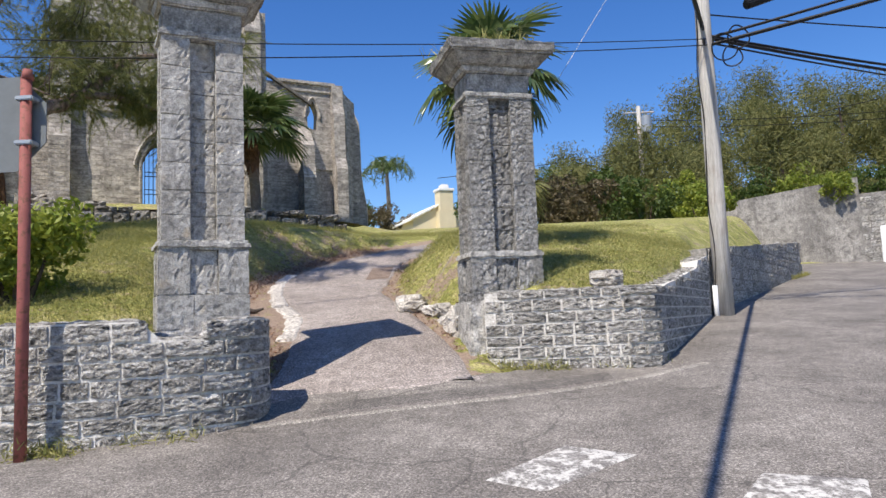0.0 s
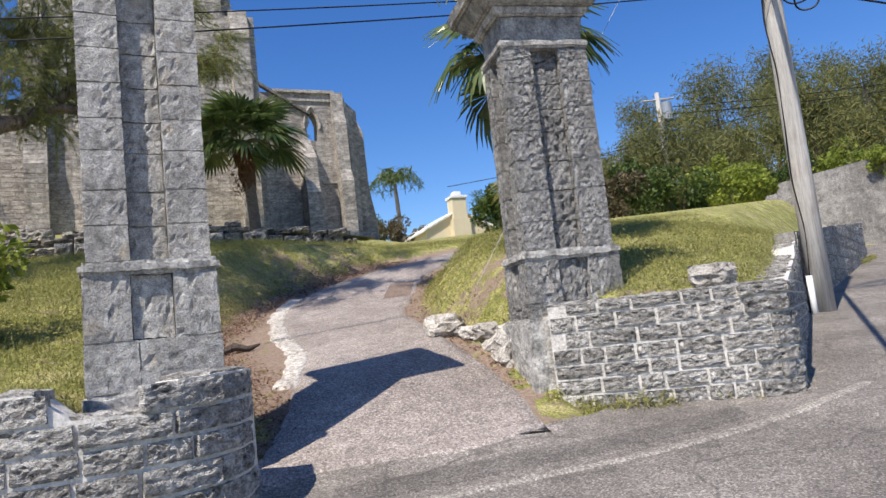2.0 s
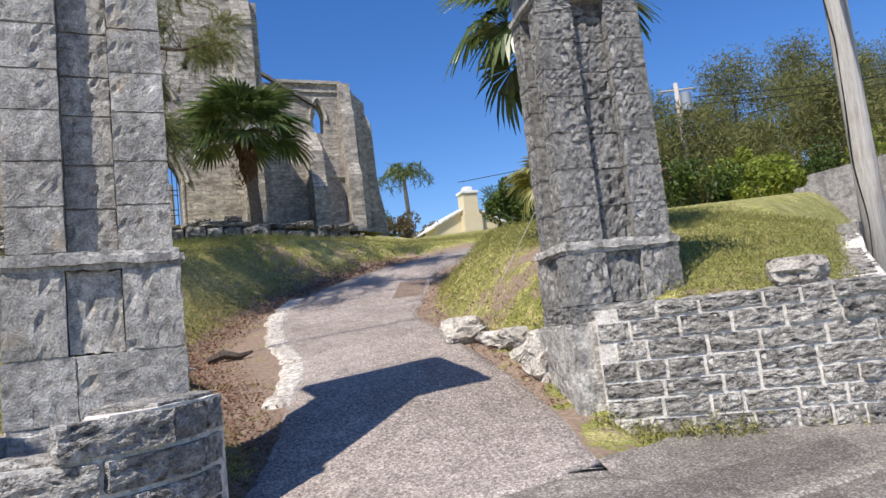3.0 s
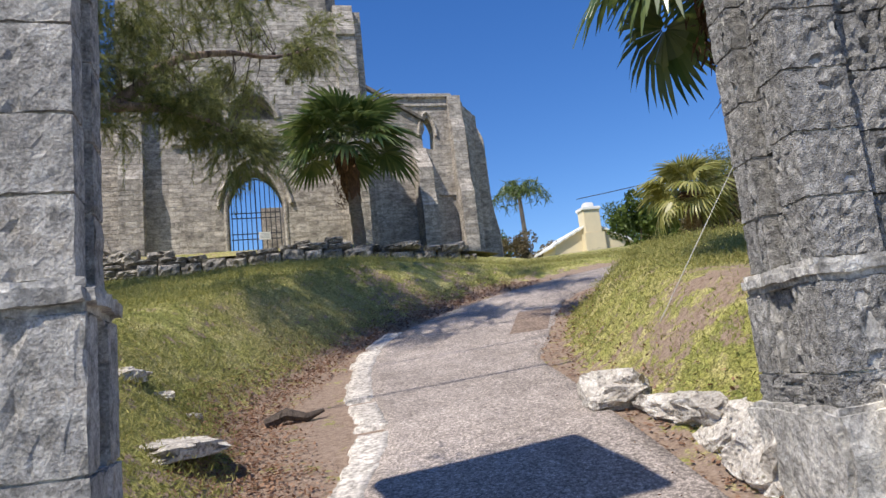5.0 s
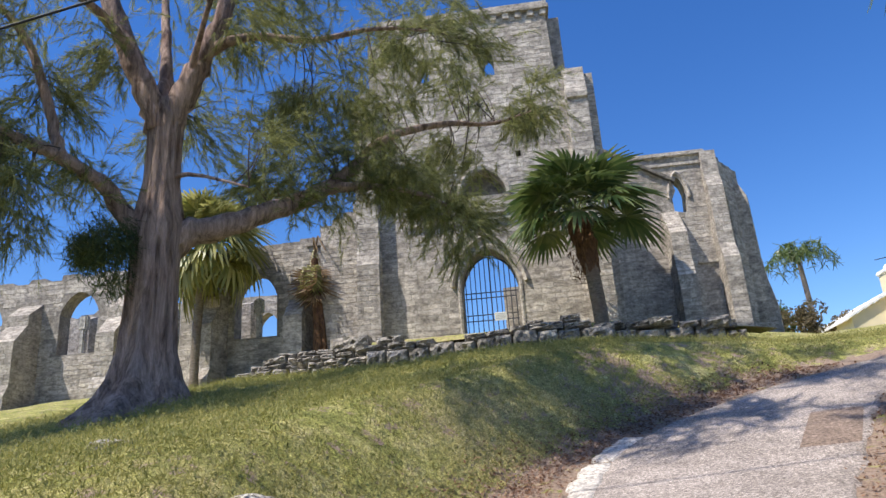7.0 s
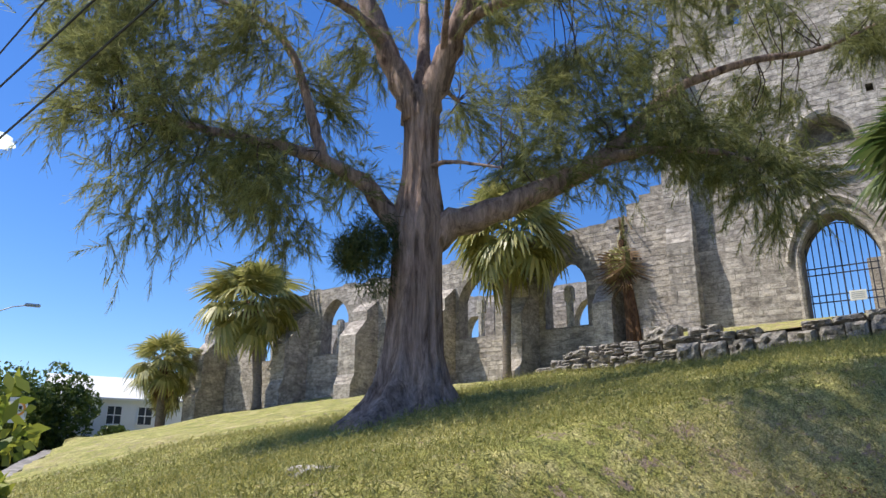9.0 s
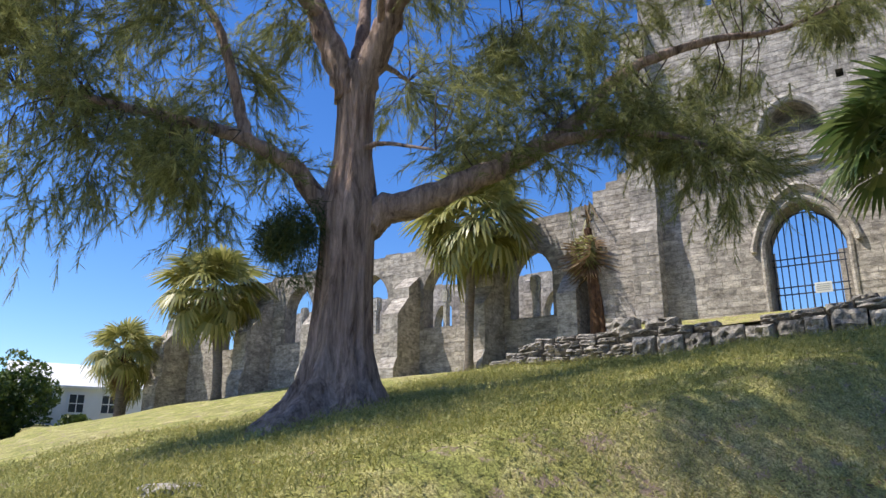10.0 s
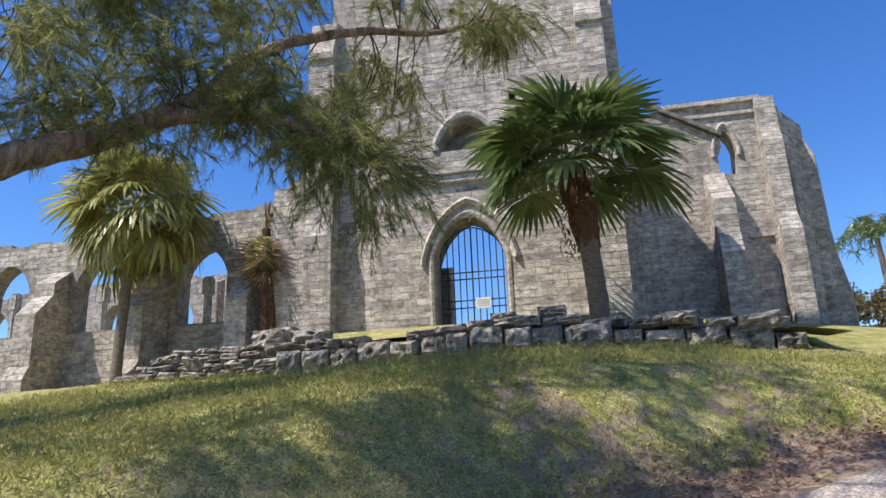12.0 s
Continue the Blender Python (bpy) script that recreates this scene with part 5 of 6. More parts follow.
def fan_leaf(seed, blade=0.8, petiole=0.85, segs=30, droop=0.35, bend=0.4):
    """A fan frond along +x: stalk and a pleated, split, drooping fan."""
    rnd = random.Random(seed)
    v, f = [], []
    sag = lambda x: -droop * 0.25 * x * x
    n = 5
    for i in range(n):
        x = petiole * i / (n - 1)
        for s in (-0.014, 0.014):
            v.append((x, s, sag(x) + 0.004))
    for i in range(n - 1):
        f.append((2 * i, 2 * i + 1, 2 * i + 3, 2 * i + 2))
    ox, oz = petiole, sag(petiole)
    for k in range(segs):
        a = radians(-135 + 270 * k / (segs - 1)) * 0.95
        L = blade * (0.72 + 0.28 * math.cos(a * 0.7)) * rnd.uniform(0.9, 1.05)
        w = 0.05 * blade
        up = 0.10 * (1 if k % 2 else -1) * 0.3 + 0.12 * abs(math.sin(a))
        px, py = math.cos(a), math.sin(a)
        n0 = len(v)
        hang = droop * rnd.uniform(0.7, 1.5)
        for t, ww in ((0.05, 0.2), (0.5, 1.0), (0.8, 0.8), (1.0, 0.1)):
            z = oz + up * L * min(t, 0.6) - hang * L * max(0, t - 0.45) ** 1.5 * 1.6 - bend * px * L * t
            sx, sy = -py * w * ww, px * w * ww
            v.append((ox + 0.85 * px * L * t + sx, py * L * t + sy, z))
            v.append((ox + 0.85 * px * L * t - sx, py * L * t - sy, z + 0.012))
        for i in range(3):
            b = n0 + 2 * i
            f.append((b, b + 1, b + 3, b + 2))
    return v, f


def leaf_meshes(name, material, count, **kw):
    out = []
    for i in range(count):
        v, f = fan_leaf(40 + i, **kw)
        me = bpy.data.meshes.new(name)
        me.from_pydata(v, [], f)
        me.materials.append(material)
        out.append(me)
    return out


L_GREEN = leaf_meshes("frond", M_FAN, 5, droop=0.5, bend=0.38)
L_YEL = leaf_meshes("frond", M_FANY, 4, droop=0.75, bend=0.25)
L_DEAD = leaf_meshes("dead_frond", M_DEAD, 3, droop=1.3)


def fan_palm(x, y, top, r, seed, label, green=L_GREEN, count=38, trunk_r=0.16, lean=(0, 0), skirt=8, fibre=0.9, low=-35, z0=None, spread=1.0):
    """A fan palm: ringed trunk, fibrous neck, crown of fronds and a few dead ones hanging."""
    rnd = random.Random(seed)
    z0 = lz(x, y) if z0 is None else z0
    e = empty("fan_palm", (x, y, z0))
    tagged(e, label, "palm tree", "fan palms")
    h = top - z0
    pts = [(lean[0] * t * t, lean[1] * t * t, -0.1 + (h + 0.1) * t) for t in np.linspace(0, 1, 22)]
    rad = [trunk_r * (1.25 if i == 0 else 1.1 if i == 1 else 1.0) * (1 + 0.06 * (i % 2)) for i in range(22)]
    under(ob_from("trunk", *tube(pts, rad, 14, 0.08, seed), M_PALMB, True), e)
    fp = [(lean[0] * t * t, lean[1] * t * t, h * t) for t in np.linspace(1 - fibre / h, 1.02, 9)]
    under(ob_from("fibrous_neck", *tube(fp, [trunk_r * (1.0 + 0.62 * math.sin(math.pi * 0.8 * i / 8) ** 1.3) for i in range(9)], 16, 0.5, seed + 1), M_FIBRE), e, "shaggy brown fibre and leaf bases")
    rngp = np.random.default_rng(seed)
    boots = np.array([(lean[0], lean[1], h - fibre * rnd.random()) for _ in range(90)]) + np.concatenate([rngp.normal(0, trunk_r * 0.9, (90, 2)), np.zeros((90, 1))], 1)
    strips("shaggy_fibre", needles(rngp, boots, 3, 0.17, 0.016, 0.9, 0.5, (0, 0, 0)), M_FIBRE, e)
    c = Vector((lean[0], lean[1], h))
    for i in range(count):
        az = i * 137.5 + rnd.uniform(-15, 15)
        u = (i + 0.5) / count
        el = 86 - (86 - low) * u + rnd.uniform(-8, 8)
        s = r / 1.45 * rnd.uniform(0.85, 1.1) * (0.85 if el > 60 else 1)
        m = Matrix.Translation(c) @ pose(0, 0, 0, 0, 0, az) @ pose(0, 0, 0, 0, -el, 0) @ pose(0, 0, 0, rnd.uniform(-25, 25), 0, 0) @ Matrix.Diagonal((s, s, s, 1))
        piece("frond", rnd.choice(green), m, e)
    for i in range(skirt):
        m = Matrix.Translation(c - Vector((0, 0, 0.15))) @ pose(0, 0, 0, 0, 0, i * 360 / max(skirt, 1) + rnd.uniform(-20, 20)) @ pose(0, 0, 0, 0, rnd.uniform(50, 80), 0) @ Matrix.Diagonal((r * 0.55, r * 0.45, r * 0.55, 1))
        piece("dead_frond", rnd.choice(L_DEAD), m, e)
    return e


fan_palm(-6.72, 24.6, 8.5, 1.85, 3, "sturdy green fan palm with shaggy neck behind the rubble wall", count=34, trunk_r=0.165, skirt=0, fibre=1.5, lean=(-0.25, -0.1), low=-12, z0=5.5)
fan_palm(-19.1, 22.7, 10.15, 2.0, 4, "tall fan palm with yellowing drooping fronds beside the nave", L_YEL, 40, 0.13, (0.2, 0.1), 0, 0.8, -48)
fan_palm(-28.4, 17.7, 9.3, 2.1, 5, "fan palm with yellow-green drooping fronds by the end of the nave", L_YEL, 38, 0.17, (-0.9, -0.3), 0, 0.9, -48)
fan_palm(1.05, 13.9, 6.35, 1.45, 6, "fan palm with brown shaggy neck behind the gate pillar", count=24, trunk_r=0.17, lean=(-0.1, 0.0), skirt=1, fibre=1.3, low=-40)
FPX, FPY = 2.55, 30.5
fan_palm(FPX, FPY, lz(FPX, FPY) + 1.5, 1.5, 8, "low bright fan palm in front of the shrubs", L_YEL, 26, 0.2, (0, 0), 2, 0.5, -30)
for x, y, tz, s in ((-33.2, 15.0, 7.3, 21), (-35.2, 15.4, 6.9, 22)):
    fan_palm(x, y, tz, 1.5, s, "crowded fan palm at the end of the lawn", L_YEL, 26, 0.15, (0, 0), 2, 0.6, -60)
# dead palm with hanging fronds by the tower
e = empty("dead_palm", (-15.95, 24.95, 6.2))
tagged(e, "dead palm with bent stalks and limp brown fronds", "palm tree")
under(ob_from("trunk", *tube([(0.0, 0, -0.3), (-0.05, 0, 1.0), (-0.15, 0.0, 2.2), (-0.25, 0, 3.35)], [0.24, 0.2, 0.14, 0.1], 14, 0.45, 3), M_FIBRE), e)
rnd = random.Random(8)
for i in range(26):
    m = Matrix.Translation((-0.25, 0, 3.75)) @ pose(0, 0, 0, 0, 0, i * 20 + rnd.uniform(-15, 15)) @ pose(0, 0, 0, 0, rnd.uniform(62, 86), 0) @ Matrix.Diagonal((1.15, 0.7, 0.95, 1))
    piece("dead_frond", rnd.choice(L_YEL if i % 2 == 0 else L_DEAD), m, e)
for a in (-1, 1):
    under(ob_from("stalk", *tube([(-0.25, 0, 3.5), (-0.1 + 0.1 * a, -0.1, 4.05), (0.2 + 0.15 * a, -0.15, 3.5)], [0.03, 0.03, 0.02], 6), M_DEAD), e)


def shrub(name, centre, radii, n, size, material, label, category="shrub", seed=1, k=16, stem=True, group=""):
    r = np.random.default_rng(seed)
    z = lz(centre[0], centre[1])
    e = empty(name, (centre[0], centre[1], z))
    tagged(e, label, category, group)
    strips("foliage", leaves(r, lumps(r, (0, 0, centre[2] - z), radii, n, k), size), material, e)
    if stem:
        for i in range(4):
            a = i * 1.7
            under(ob_from("stem", *tube([(0.1 * math.cos(a), 0.1 * math.sin(a), -0.1), (0.3 * radii[0] * math.cos(a), 0.3 * radii[1] * math.sin(a), (centre[2] - z) * 0.9)], [0.05, 0.02], 6), M_TWIG), e)
    return e


shrub("shrub", (-5.5, 9.6, 2.75), (1.15, 1.0, 0.85), 5200, 0.06, M_SHRUBB, "bright green leafy shrub on the lawn behind the wall", seed=2)
# hedge and shrubs along the top of the lawn
hs = [(4.0, 34.5, 2.6, M_RUST), (6.5, 34.8, 2.7, M_RUST), (9.2, 34.6, 2.5, M_SHRUB), (11.5, 33.5, 1.9, M_SHRUBB), (3.2, 37, 3.2, M_SHRUB), (8, 37.5, 3.6, M_SHRUB), (12.0, 36.5, 3.2, M_SHRUBB), (1.2, 38, 2.9, M_SHRUB), (5.5, 38.5, 3.8, M_RUST)]
for i, (x, y, h, mt) in enumerate(hs):
    shrub("shrub", (x, y, lz(x, y) + h * 0.5), (1.7, 1.5, h * 0.62), 3600, 0.11, mt, "dense brown-green shrub at the top of the lawn" if mt is M_RUST else "dense green shrub at the top of the lawn", seed=30 + i, group="shrubs at the top of the lawn")


def wood_tree(x, y, h, r, seed, label, material=M_HILL, size=0.11, n=4500):
    """A feathery hill tree: tapered trunk, limbs, a crown of upswept plumes with gaps."""
    rg = np.random.default_rng(seed)
    rnd = random.Random(seed)
    z = lz(x, y)
    e = empty("hill_tree", (x, y, z))
    tagged(e, label, "tree", "trees on the hill")
    under(ob_from("trunk", *tube([(0, 0, -0.2), (0.1, 0, h * 0.5), (0.0, 0.1, h * 0.9)], [0.22, 0.14, 0.03], 7, 0.1, seed), M_TWIG), e)
    pts = []
    for i in range(22):
        t = rnd.uniform(0.22, 1.0)
        a = rnd.uniform(0, 6.28)
        rr = r * (1.08 - t) ** 0.6 * rnd.uniform(0.3, 1)
        c = np.array((math.cos(a) * rr, math.sin(a) * rr, h * t))
        m = n // 22
        q = np.clip(rg.normal(0, 1, (m, 3)), -1.6, 1.6) * np.array((0.17 * r, 0.17 * r, 0.1 * h))
        pts.append(c + q)
    strips("crown", needles(rg, np.concatenate(pts), 1, size * 3.4, size * 0.34, -0.5, 0.7, (0.2, 0, 0)), material, e)
    return e


rnd = random.Random(77)
spots = []
for row, (y0, hh) in enumerate(((44, 7.0), (52, 8.0), (61, 9.0), (72, 9.5))):
    for i in range(11):
        x = 7 + row * 1.5 + i * (4.2 + row * 0.6) + rnd.uniform(-1, 1)
        spots.append((x, y0 + rnd.uniform(-2, 2) - 0.15 * i * (1 + row * 0.3), hh * rnd.uniform(0.75, 1.15) * (0.8 if i == 0 else 1)))
for i, (x, y, h) in enumerate(spots):
    wood_tree(x, y, h, h * 0.55, 200 + i, "feathery olive-green casuarina on the hillside", n=8200)
for i, (x, y, h) in enumerate(((4, 62, 6), (8, 60, 7), (2, 70, 6.5), (6, 72, 7))):
    wood_tree(x, y, h, h * 0.5, 300 + i, "green tree behind the cream house", M_SHRUB)

# ---- loose and laid stones ----
rubble = empty("rubble_wall", (0, 0, 0))
tagged(rubble, "low broken retaining wall of dark dressed stone blocks", "rubble wall")
rnd = random.Random(12)


def wall_pt(s, off=0.0):
    return CO + CU * s + CN * (4.05 + 0.05 * s + off)


def rub(s, z, l, h, off=0.0, tilt=3, d=0.42):
    p = wall_pt(s, off)
    piece("stone", rnd.choice(U_RUB), pose(p.x, p.y, z, rnd.uniform(-tilt, tilt), rnd.uniform(-tilt, tilt), 26.5 - 3 + rnd.uniform(-tilt, tilt)) @ Matrix.Diagonal((l, d, h, 1)), rubble)


def rub_base(s):
    p = wall_pt(s)
    return lz(p.x, p.y)


s = -2.7
while s < 5.6:
    l = rnd.uniform(0.36, 0.62)
    z = rub_base(s + l / 2)
    h = rnd.uniform(0.36, 0.44) if s < 2.4 else rnd.uniform(0.22, 0.34)
    rub(s + l / 2, z + h / 2 - 0.04, l - 0.03, h, rnd.uniform(-0.04, 0.04))
    s += l
s = -3.0
while s < 5.3:
    l = rnd.uniform(0.4, 0.8)
    z = rub_base(s + l / 2) + (0.38 if s < 2.4 else 0.28)
    if rnd.random() < 0.9:
        rub(s + l / 2, z + 0.08, l - 0.03, rnd.uniform(0.14, 0.2), -0.12 + rnd.uniform(-0.1, 0.05), 4)
    s += l
for s, dz, l, h in ((-2.2, 0.62, 0.62, 0.26), (-3.0, 0.62, 0.6, 0.36), (2.0, 0.62, 0.46, 0.2), (2.6, 0.18, 0.62, 0.36), (1.2, 0.58, 0.4, 0.16), (3.9, 0.42, 0.5, 0.2), (5.0, 0.36, 0.6, 0.26)):
    rub(s, rub_base(s) + dz, l, h, -0.3 if dz > 0.5 else 0.05)
for row in range(4):
    s = -5.9 + row * 0.32
    while s < -2.6:
        l = rnd.uniform(0.3, 0.6)
        z = rub_base(s + l / 2)
        rub(s + l / 2, z + 0.05 + row * 0.15, l - 0.02, rnd.uniform(0.13, 0.19), rnd.uniform(-0.1, 0.1) - row * 0.1, 7)
        s += l
# steps of big blocks at the tower's west corner
for s, y, z, l, h in ((-3.6, -0.75, 6.15, 0.7, 0.4), (-4.2, -0.2, 6.0, 0.8, 0.45), (-3.3, -0.9, 5.75, 0.75, 0.4), (-4.2, -0.5, 5.6, 0.9, 0.4), (-4.3, 0.6, 6.4, 1.0, 0.6)):
    p = CO + CU * s - CN * y
    piece("stone", rnd.choice(U_RUB), pose(p.x, p.y, z, 0, 0, 26.5) @ Matrix.Diagonal((l, 0.6, h, 1)), rubble)
# earth bank behind the retaining wall, up to the tower
rows = []
for s in np.linspace(-3.4, 6.3, 30):
    a, b = wall_pt(s, -0.12), CO + CU * s - CN * (0.15 if s < 3.6 else 5.4)
    za = rub_base(s) + (0.5 if s < 2.4 else 0.38)
    rows.append([(a.x + (b.x - a.x) * t, a.y + (b.y - a.y) * t, za - 0.05 + (6.2 - za + 0.05 + (0.35 if s > 3.6 else 0)) * step(0, 0.75, t)) for t in np.linspace(0, 1, 9)])
v = [p for r in rows for p in r]
f = [(i * 9 + k, i * 9 + k + 1, (i + 1) * 9 + k + 1, (i + 1) * 9 + k) for i in range(29) for k in range(8)]
bank = ob_from("bank", v, [q[::-1] for q in f], M_GROUND, True)
bank_attr = bank.data.attributes.new("bare", "FLOAT", "POINT")
bank_attr.data.foreach_set("value", np.full(len(v), -0.42, np.float32))
tagged(bank, "grassy earth terrace in front of the church doorway", "bank", kind="structure")


def rock(name, place, size, seed, label, material=M_ROCK, turn=0, parent=None):
    bm = bmesh.new()
    bmesh.ops.create_icosphere(bm, subdivisions=4, radius=0.5)
    for v in bm.verts:
        n = noise.noise_vector(v.co * 2.2 + Vector((seed * 3.1, 0, 0))) * 0.42 + noise.noise_vector(v.co * 6 + Vector((seed, 0, 0))) * 0.22 + noise.noise_vector(v.co * 15 + Vector((seed, 0, 0))) * 0.07
        v.co = v.co + n * 0.6
        v.co.x = max(-0.42, min(0.42, v.co.x))
        v.co.z = max(-0.4, min(0.5, v.co.z))
        v.co = Vector((v.co.x * size[0], v.co.y * size[1], v.co.z * size[2]))
    ob = part(name, bm, material, parent)
    ob.matrix_basis = pose(*place, 0, 0, turn)
    if not parent:
        tagged(ob, label, "rock", "pale rocks beside the drive")
    return ob


rock("boulder", (-0.62, 12.5, lz(-0.62, 12.5) + 0.06), (0.62, 0.46, 0.42), 1, "pale jagged limestone boulder on the bank", turn=20)
for i, (x, y, sx, sy, sz) in enumerate(((-0.28, 12.1, 0.7, 0.26, 0.2), (-0.06, 11.75, 0.8, 0.34, 0.3), (0.12, 11.4, 0.8, 0.4, 0.4), (0.24, 11.05, 0.6, 0.45, 0.6))):
    rock("rock_ledge", (x, y, lz(x, y) + 0.01), (sx, sy, sz), 3 + i, "pale eroded limestone ledge at the pillar's foot", turn=115)
for i, (x, y, sx, sy, sz) in enumerate(((-4.7, 12.12, 0.4, 0.32, 0.16), (-4.5, 12.3, 0.28, 0.2, 0.1), (-4.3, 12.45, 0.22, 0.16, 0.08), (-6.7, 12.4, 0.5, 0.3, 0.12), (-3.85, 11.35, 1.1, 0.8, 0.16))):
    rock("rock", (x, y, lz(x, y) - (0.3 if sx > 0.8 else 0.2) * sz), (sx, sy, sz), 20 + i, "pale limestone outcrop showing through the grass", turn=i * 37)
st = rock("loose_stone", (2.17, 10.16, 2.15), (0.52, 0.36, 0.3), 90, "loose pale stone block on top of the wall", turn=-8)
br = ob_from("branch", *tube([(0, 0, 0.03), (0.18, 0.08, 0.09), (0.36, 0.12, 0.05), (0.5, 0.2, 0.1)], [0.05, 0.06, 0.04, 0.015], 7, 0.4, 3), M_TWIG)
br.location = (-3.75, 12.75, lz(-3.75, 12.75))
tagged(br, "short dark rotten branch lying on the grass", "branch")

# ---- iron gate in the doorway ----
gate = empty("iron_gate")
gate.matrix_basis = CHURCH @ Matrix.Translation((0.09, 0.35, FLOOR))
tagged(gate, "pair of dark iron bar gates with arched tops in the doorway", "gate")


def bar(name, a, b, r, parent=gate, mt=M_IRON, sides=6):
    return under(ob_from(name, *tube([a, b], [r, r], sides), mt), parent)


def gate_top(x):
    return 1.5 + 0.85 * math.sqrt(max(0.0, 1 - (abs(x) / 0.80) ** 1.7))


for i in range(-5, 6):
    x = i * 0.145
    bar("bar", (x, 0, 0.03), (x, 0, gate_top(x) - 0.02), 0.014 if i else 0.02)
for z in (0.45, 0.62, 1.12, 1.28):
    bar("rail", (-0.76, 0.0, z), (0.76, 0.0, z), 0.016)
tp_pts = [(x, 0, gate_top(x)) for x in np.linspace(-0.78, 0.78, 19)]
under(ob_from("top_rail", *tube(tp_pts, [0.016] * 19, 6), M_IRON), gate)
bm = bmesh.new()
box_bm(bm, (0.05, -0.03, 0.42), (0.4, -0.015, 0.66), bevel=0.005)
part("notice", bm, M_SIGNW, gate, "small pale notice board")
bm = bmesh.new()
for i in range(4):
    box_bm(bm, (0.09, -0.034, 0.47 + i * 0.045), (0.36, -0.0305, 0.485 + i * 0.045))
part("lettering", bm, M_ALU, gate)

# ---- utility pole, cables ----
PX, PY = 5.5, 15.08
pole = empty("utility_pole", (PX, PY, 1.6))
tagged(pole, "tall bare grey wooden utility pole beside the wall", "utility pole", "utility poles")
under(ob_from("shaft", *tube([(0, 0, -0.4), (0, 0, 2), (0.02, 0, 6), (0.05, 0, 10)], [0.185, 0.175, 0.155, 0.13], 16, 0.03, 2), M_WOOD, True), pole)
under(ob_from("conduit", *tube([(-0.2, -0.1, -0.2), (-0.2, -0.1, 0.6)], [0.055, 0.05], 10), M_WHITE, True), pole, "short white cable guard")
pts = [(-0.17 + 0.03 * math.sin(i), -0.08 + 0.02 * math.cos(i * 1.7), 0.6 + i * 0.4) for i in range(16)]
under(ob_from("drop_cable", *tube(smooth_line(pts, 50), [0.012] * 50, 5), M_CABLE), pole)
for k, (z, r) in enumerate(((5.5, 0.26), (5.3, 0.2), (5.7, 0.22))):
    c = Vector((0.35 + 0.15 * k, -0.2, z))
    loop = [c + Vector((math.cos(t) * r, 0.05 * math.sin(2 * t), math.sin(t) * r * 1.1)) for t in np.linspace(0, 2 * math.pi, 24)]
    under(ob_from("cable_loop", *tube(loop, [0.016] * 24, 5), M_CABLE), pole)
for z in (5.6, 5.9, 8.0):
    under(ob_from("bracket", *tube([(-0.05, -0.17, z), (-0.12, -0.36, z + 0.03)], [0.03, 0.02], 6), M_IRON), pole)
bm = bmesh.new()
bmesh.ops.create_cone(bm, cap_ends=True, segments=14, radius1=0.11, radius2=0.11, depth=0.75, matrix=pose(1.15, -0.25, 6.45, 0, 70, 10))
bmesh.ops.bevel(bm, geom=bm.edges[:], offset=0.02, segments=2, affect="EDGES")
part("splice_case", bm, M_CABLE, pole, "black cable splice case")


def cable(a, b, sag, r, label, mt=M_CABLE, n=40):
    a, b = Vector(a), Vector(b)
    pts = [a.lerp(b, t) - Vector((0, 0, sag * 4 * t * (1 - t))) for t in np.linspace(0, 1, n)]
    ob = ob_from("cable", *tube(pts, [r] * n, 6), mt)
    return tagged(ob, label, "cable", "overhead cables")


P = (PX, PY - 0.15, 0)
cable((PX, PY - 0.2, 7.15), (-38, -1.6, 6.2), 1.4, 0.010, "thin black overhead cable from the pole")
cable((PX, PY - 0.15, 7.3), (-38, -2.4, 6.4), 1.35, 0.009, "thin black overhead cable from the pole")
cable((PX, PY - 0.15, 9.5), (-38, 0.5, 9.5), 1.3, 0.012, "thick black overhead cable from the pole")
for a, b, sag, r in (((PX, PY, 7.4), (32, 24.5, 7.8), 0.7, 0.035), ((PX, PY, 7.45), (32, 24.8, 8.4), 0.7, 0.03), ((PX, PY, 7.9), (32, 25.5, 11.0), 0.5, 0.016), ((PX, PY, 8.3), (32, 20, 10.5), 0.5, 0.016), ((PX, PY, 7.2), (26, 8.0, 11.8), 0.6, 0.04), ((PX, PY, 7.35), (26, 8.4, 12.4), 0.6, 0.03), ((PX, PY, 7.3), (34, 30, 9.0), 0.5, 0.02)):
    cable(a, b, sag, r, "black overhead cable running up the road from the pole")
cable((-0.16, 13.2, lz(-0.16, 13.2)), (5.5, 15.0, 11.3), 0.0, 0.004, "taut pale guy wire anchored in the grass", M_WIRE, 3)
cable((PX, PY, 7.6), (-7.28, -13.9, 8.2), 0.35, 0.045, "thick black overhead cable bundle crossing the road")
cable((-1.5, 62, 14.2), (30, 50, 16.0), 0.6, 0.03, "far black overhead cable")
cable((11.5, 42.5, 13.2), (40, 38, 13.4), 0.8, 0.02, "far thin overhead cable")
cable((11.5, 42.5, 12.8), (40, 38, 13.0), 0.8, 0.02, "far thin overhead cable")
# far pole with transformer
fp = empty("utility_pole", (11.2, 42.3, lz(11.2, 42.3)))
tagged(fp, "far wooden utility pole with a grey transformer and lamp arm", "utility pole", "utility poles")
fh = 14.0 - lz(11.2, 42.3)
under(ob_from("shaft", *tube([(0, 0, 0), (0, 0, fh)], [0.16, 0.12], 10), M_WOOD, True), fp)
under(ob_from("cross_arm", *tube([(-0.9, 0, fh - 0.4), (0.9, 0, fh - 0.4)], [0.06, 0.06], 6), M_WOOD), fp)
bm = bmesh.new()
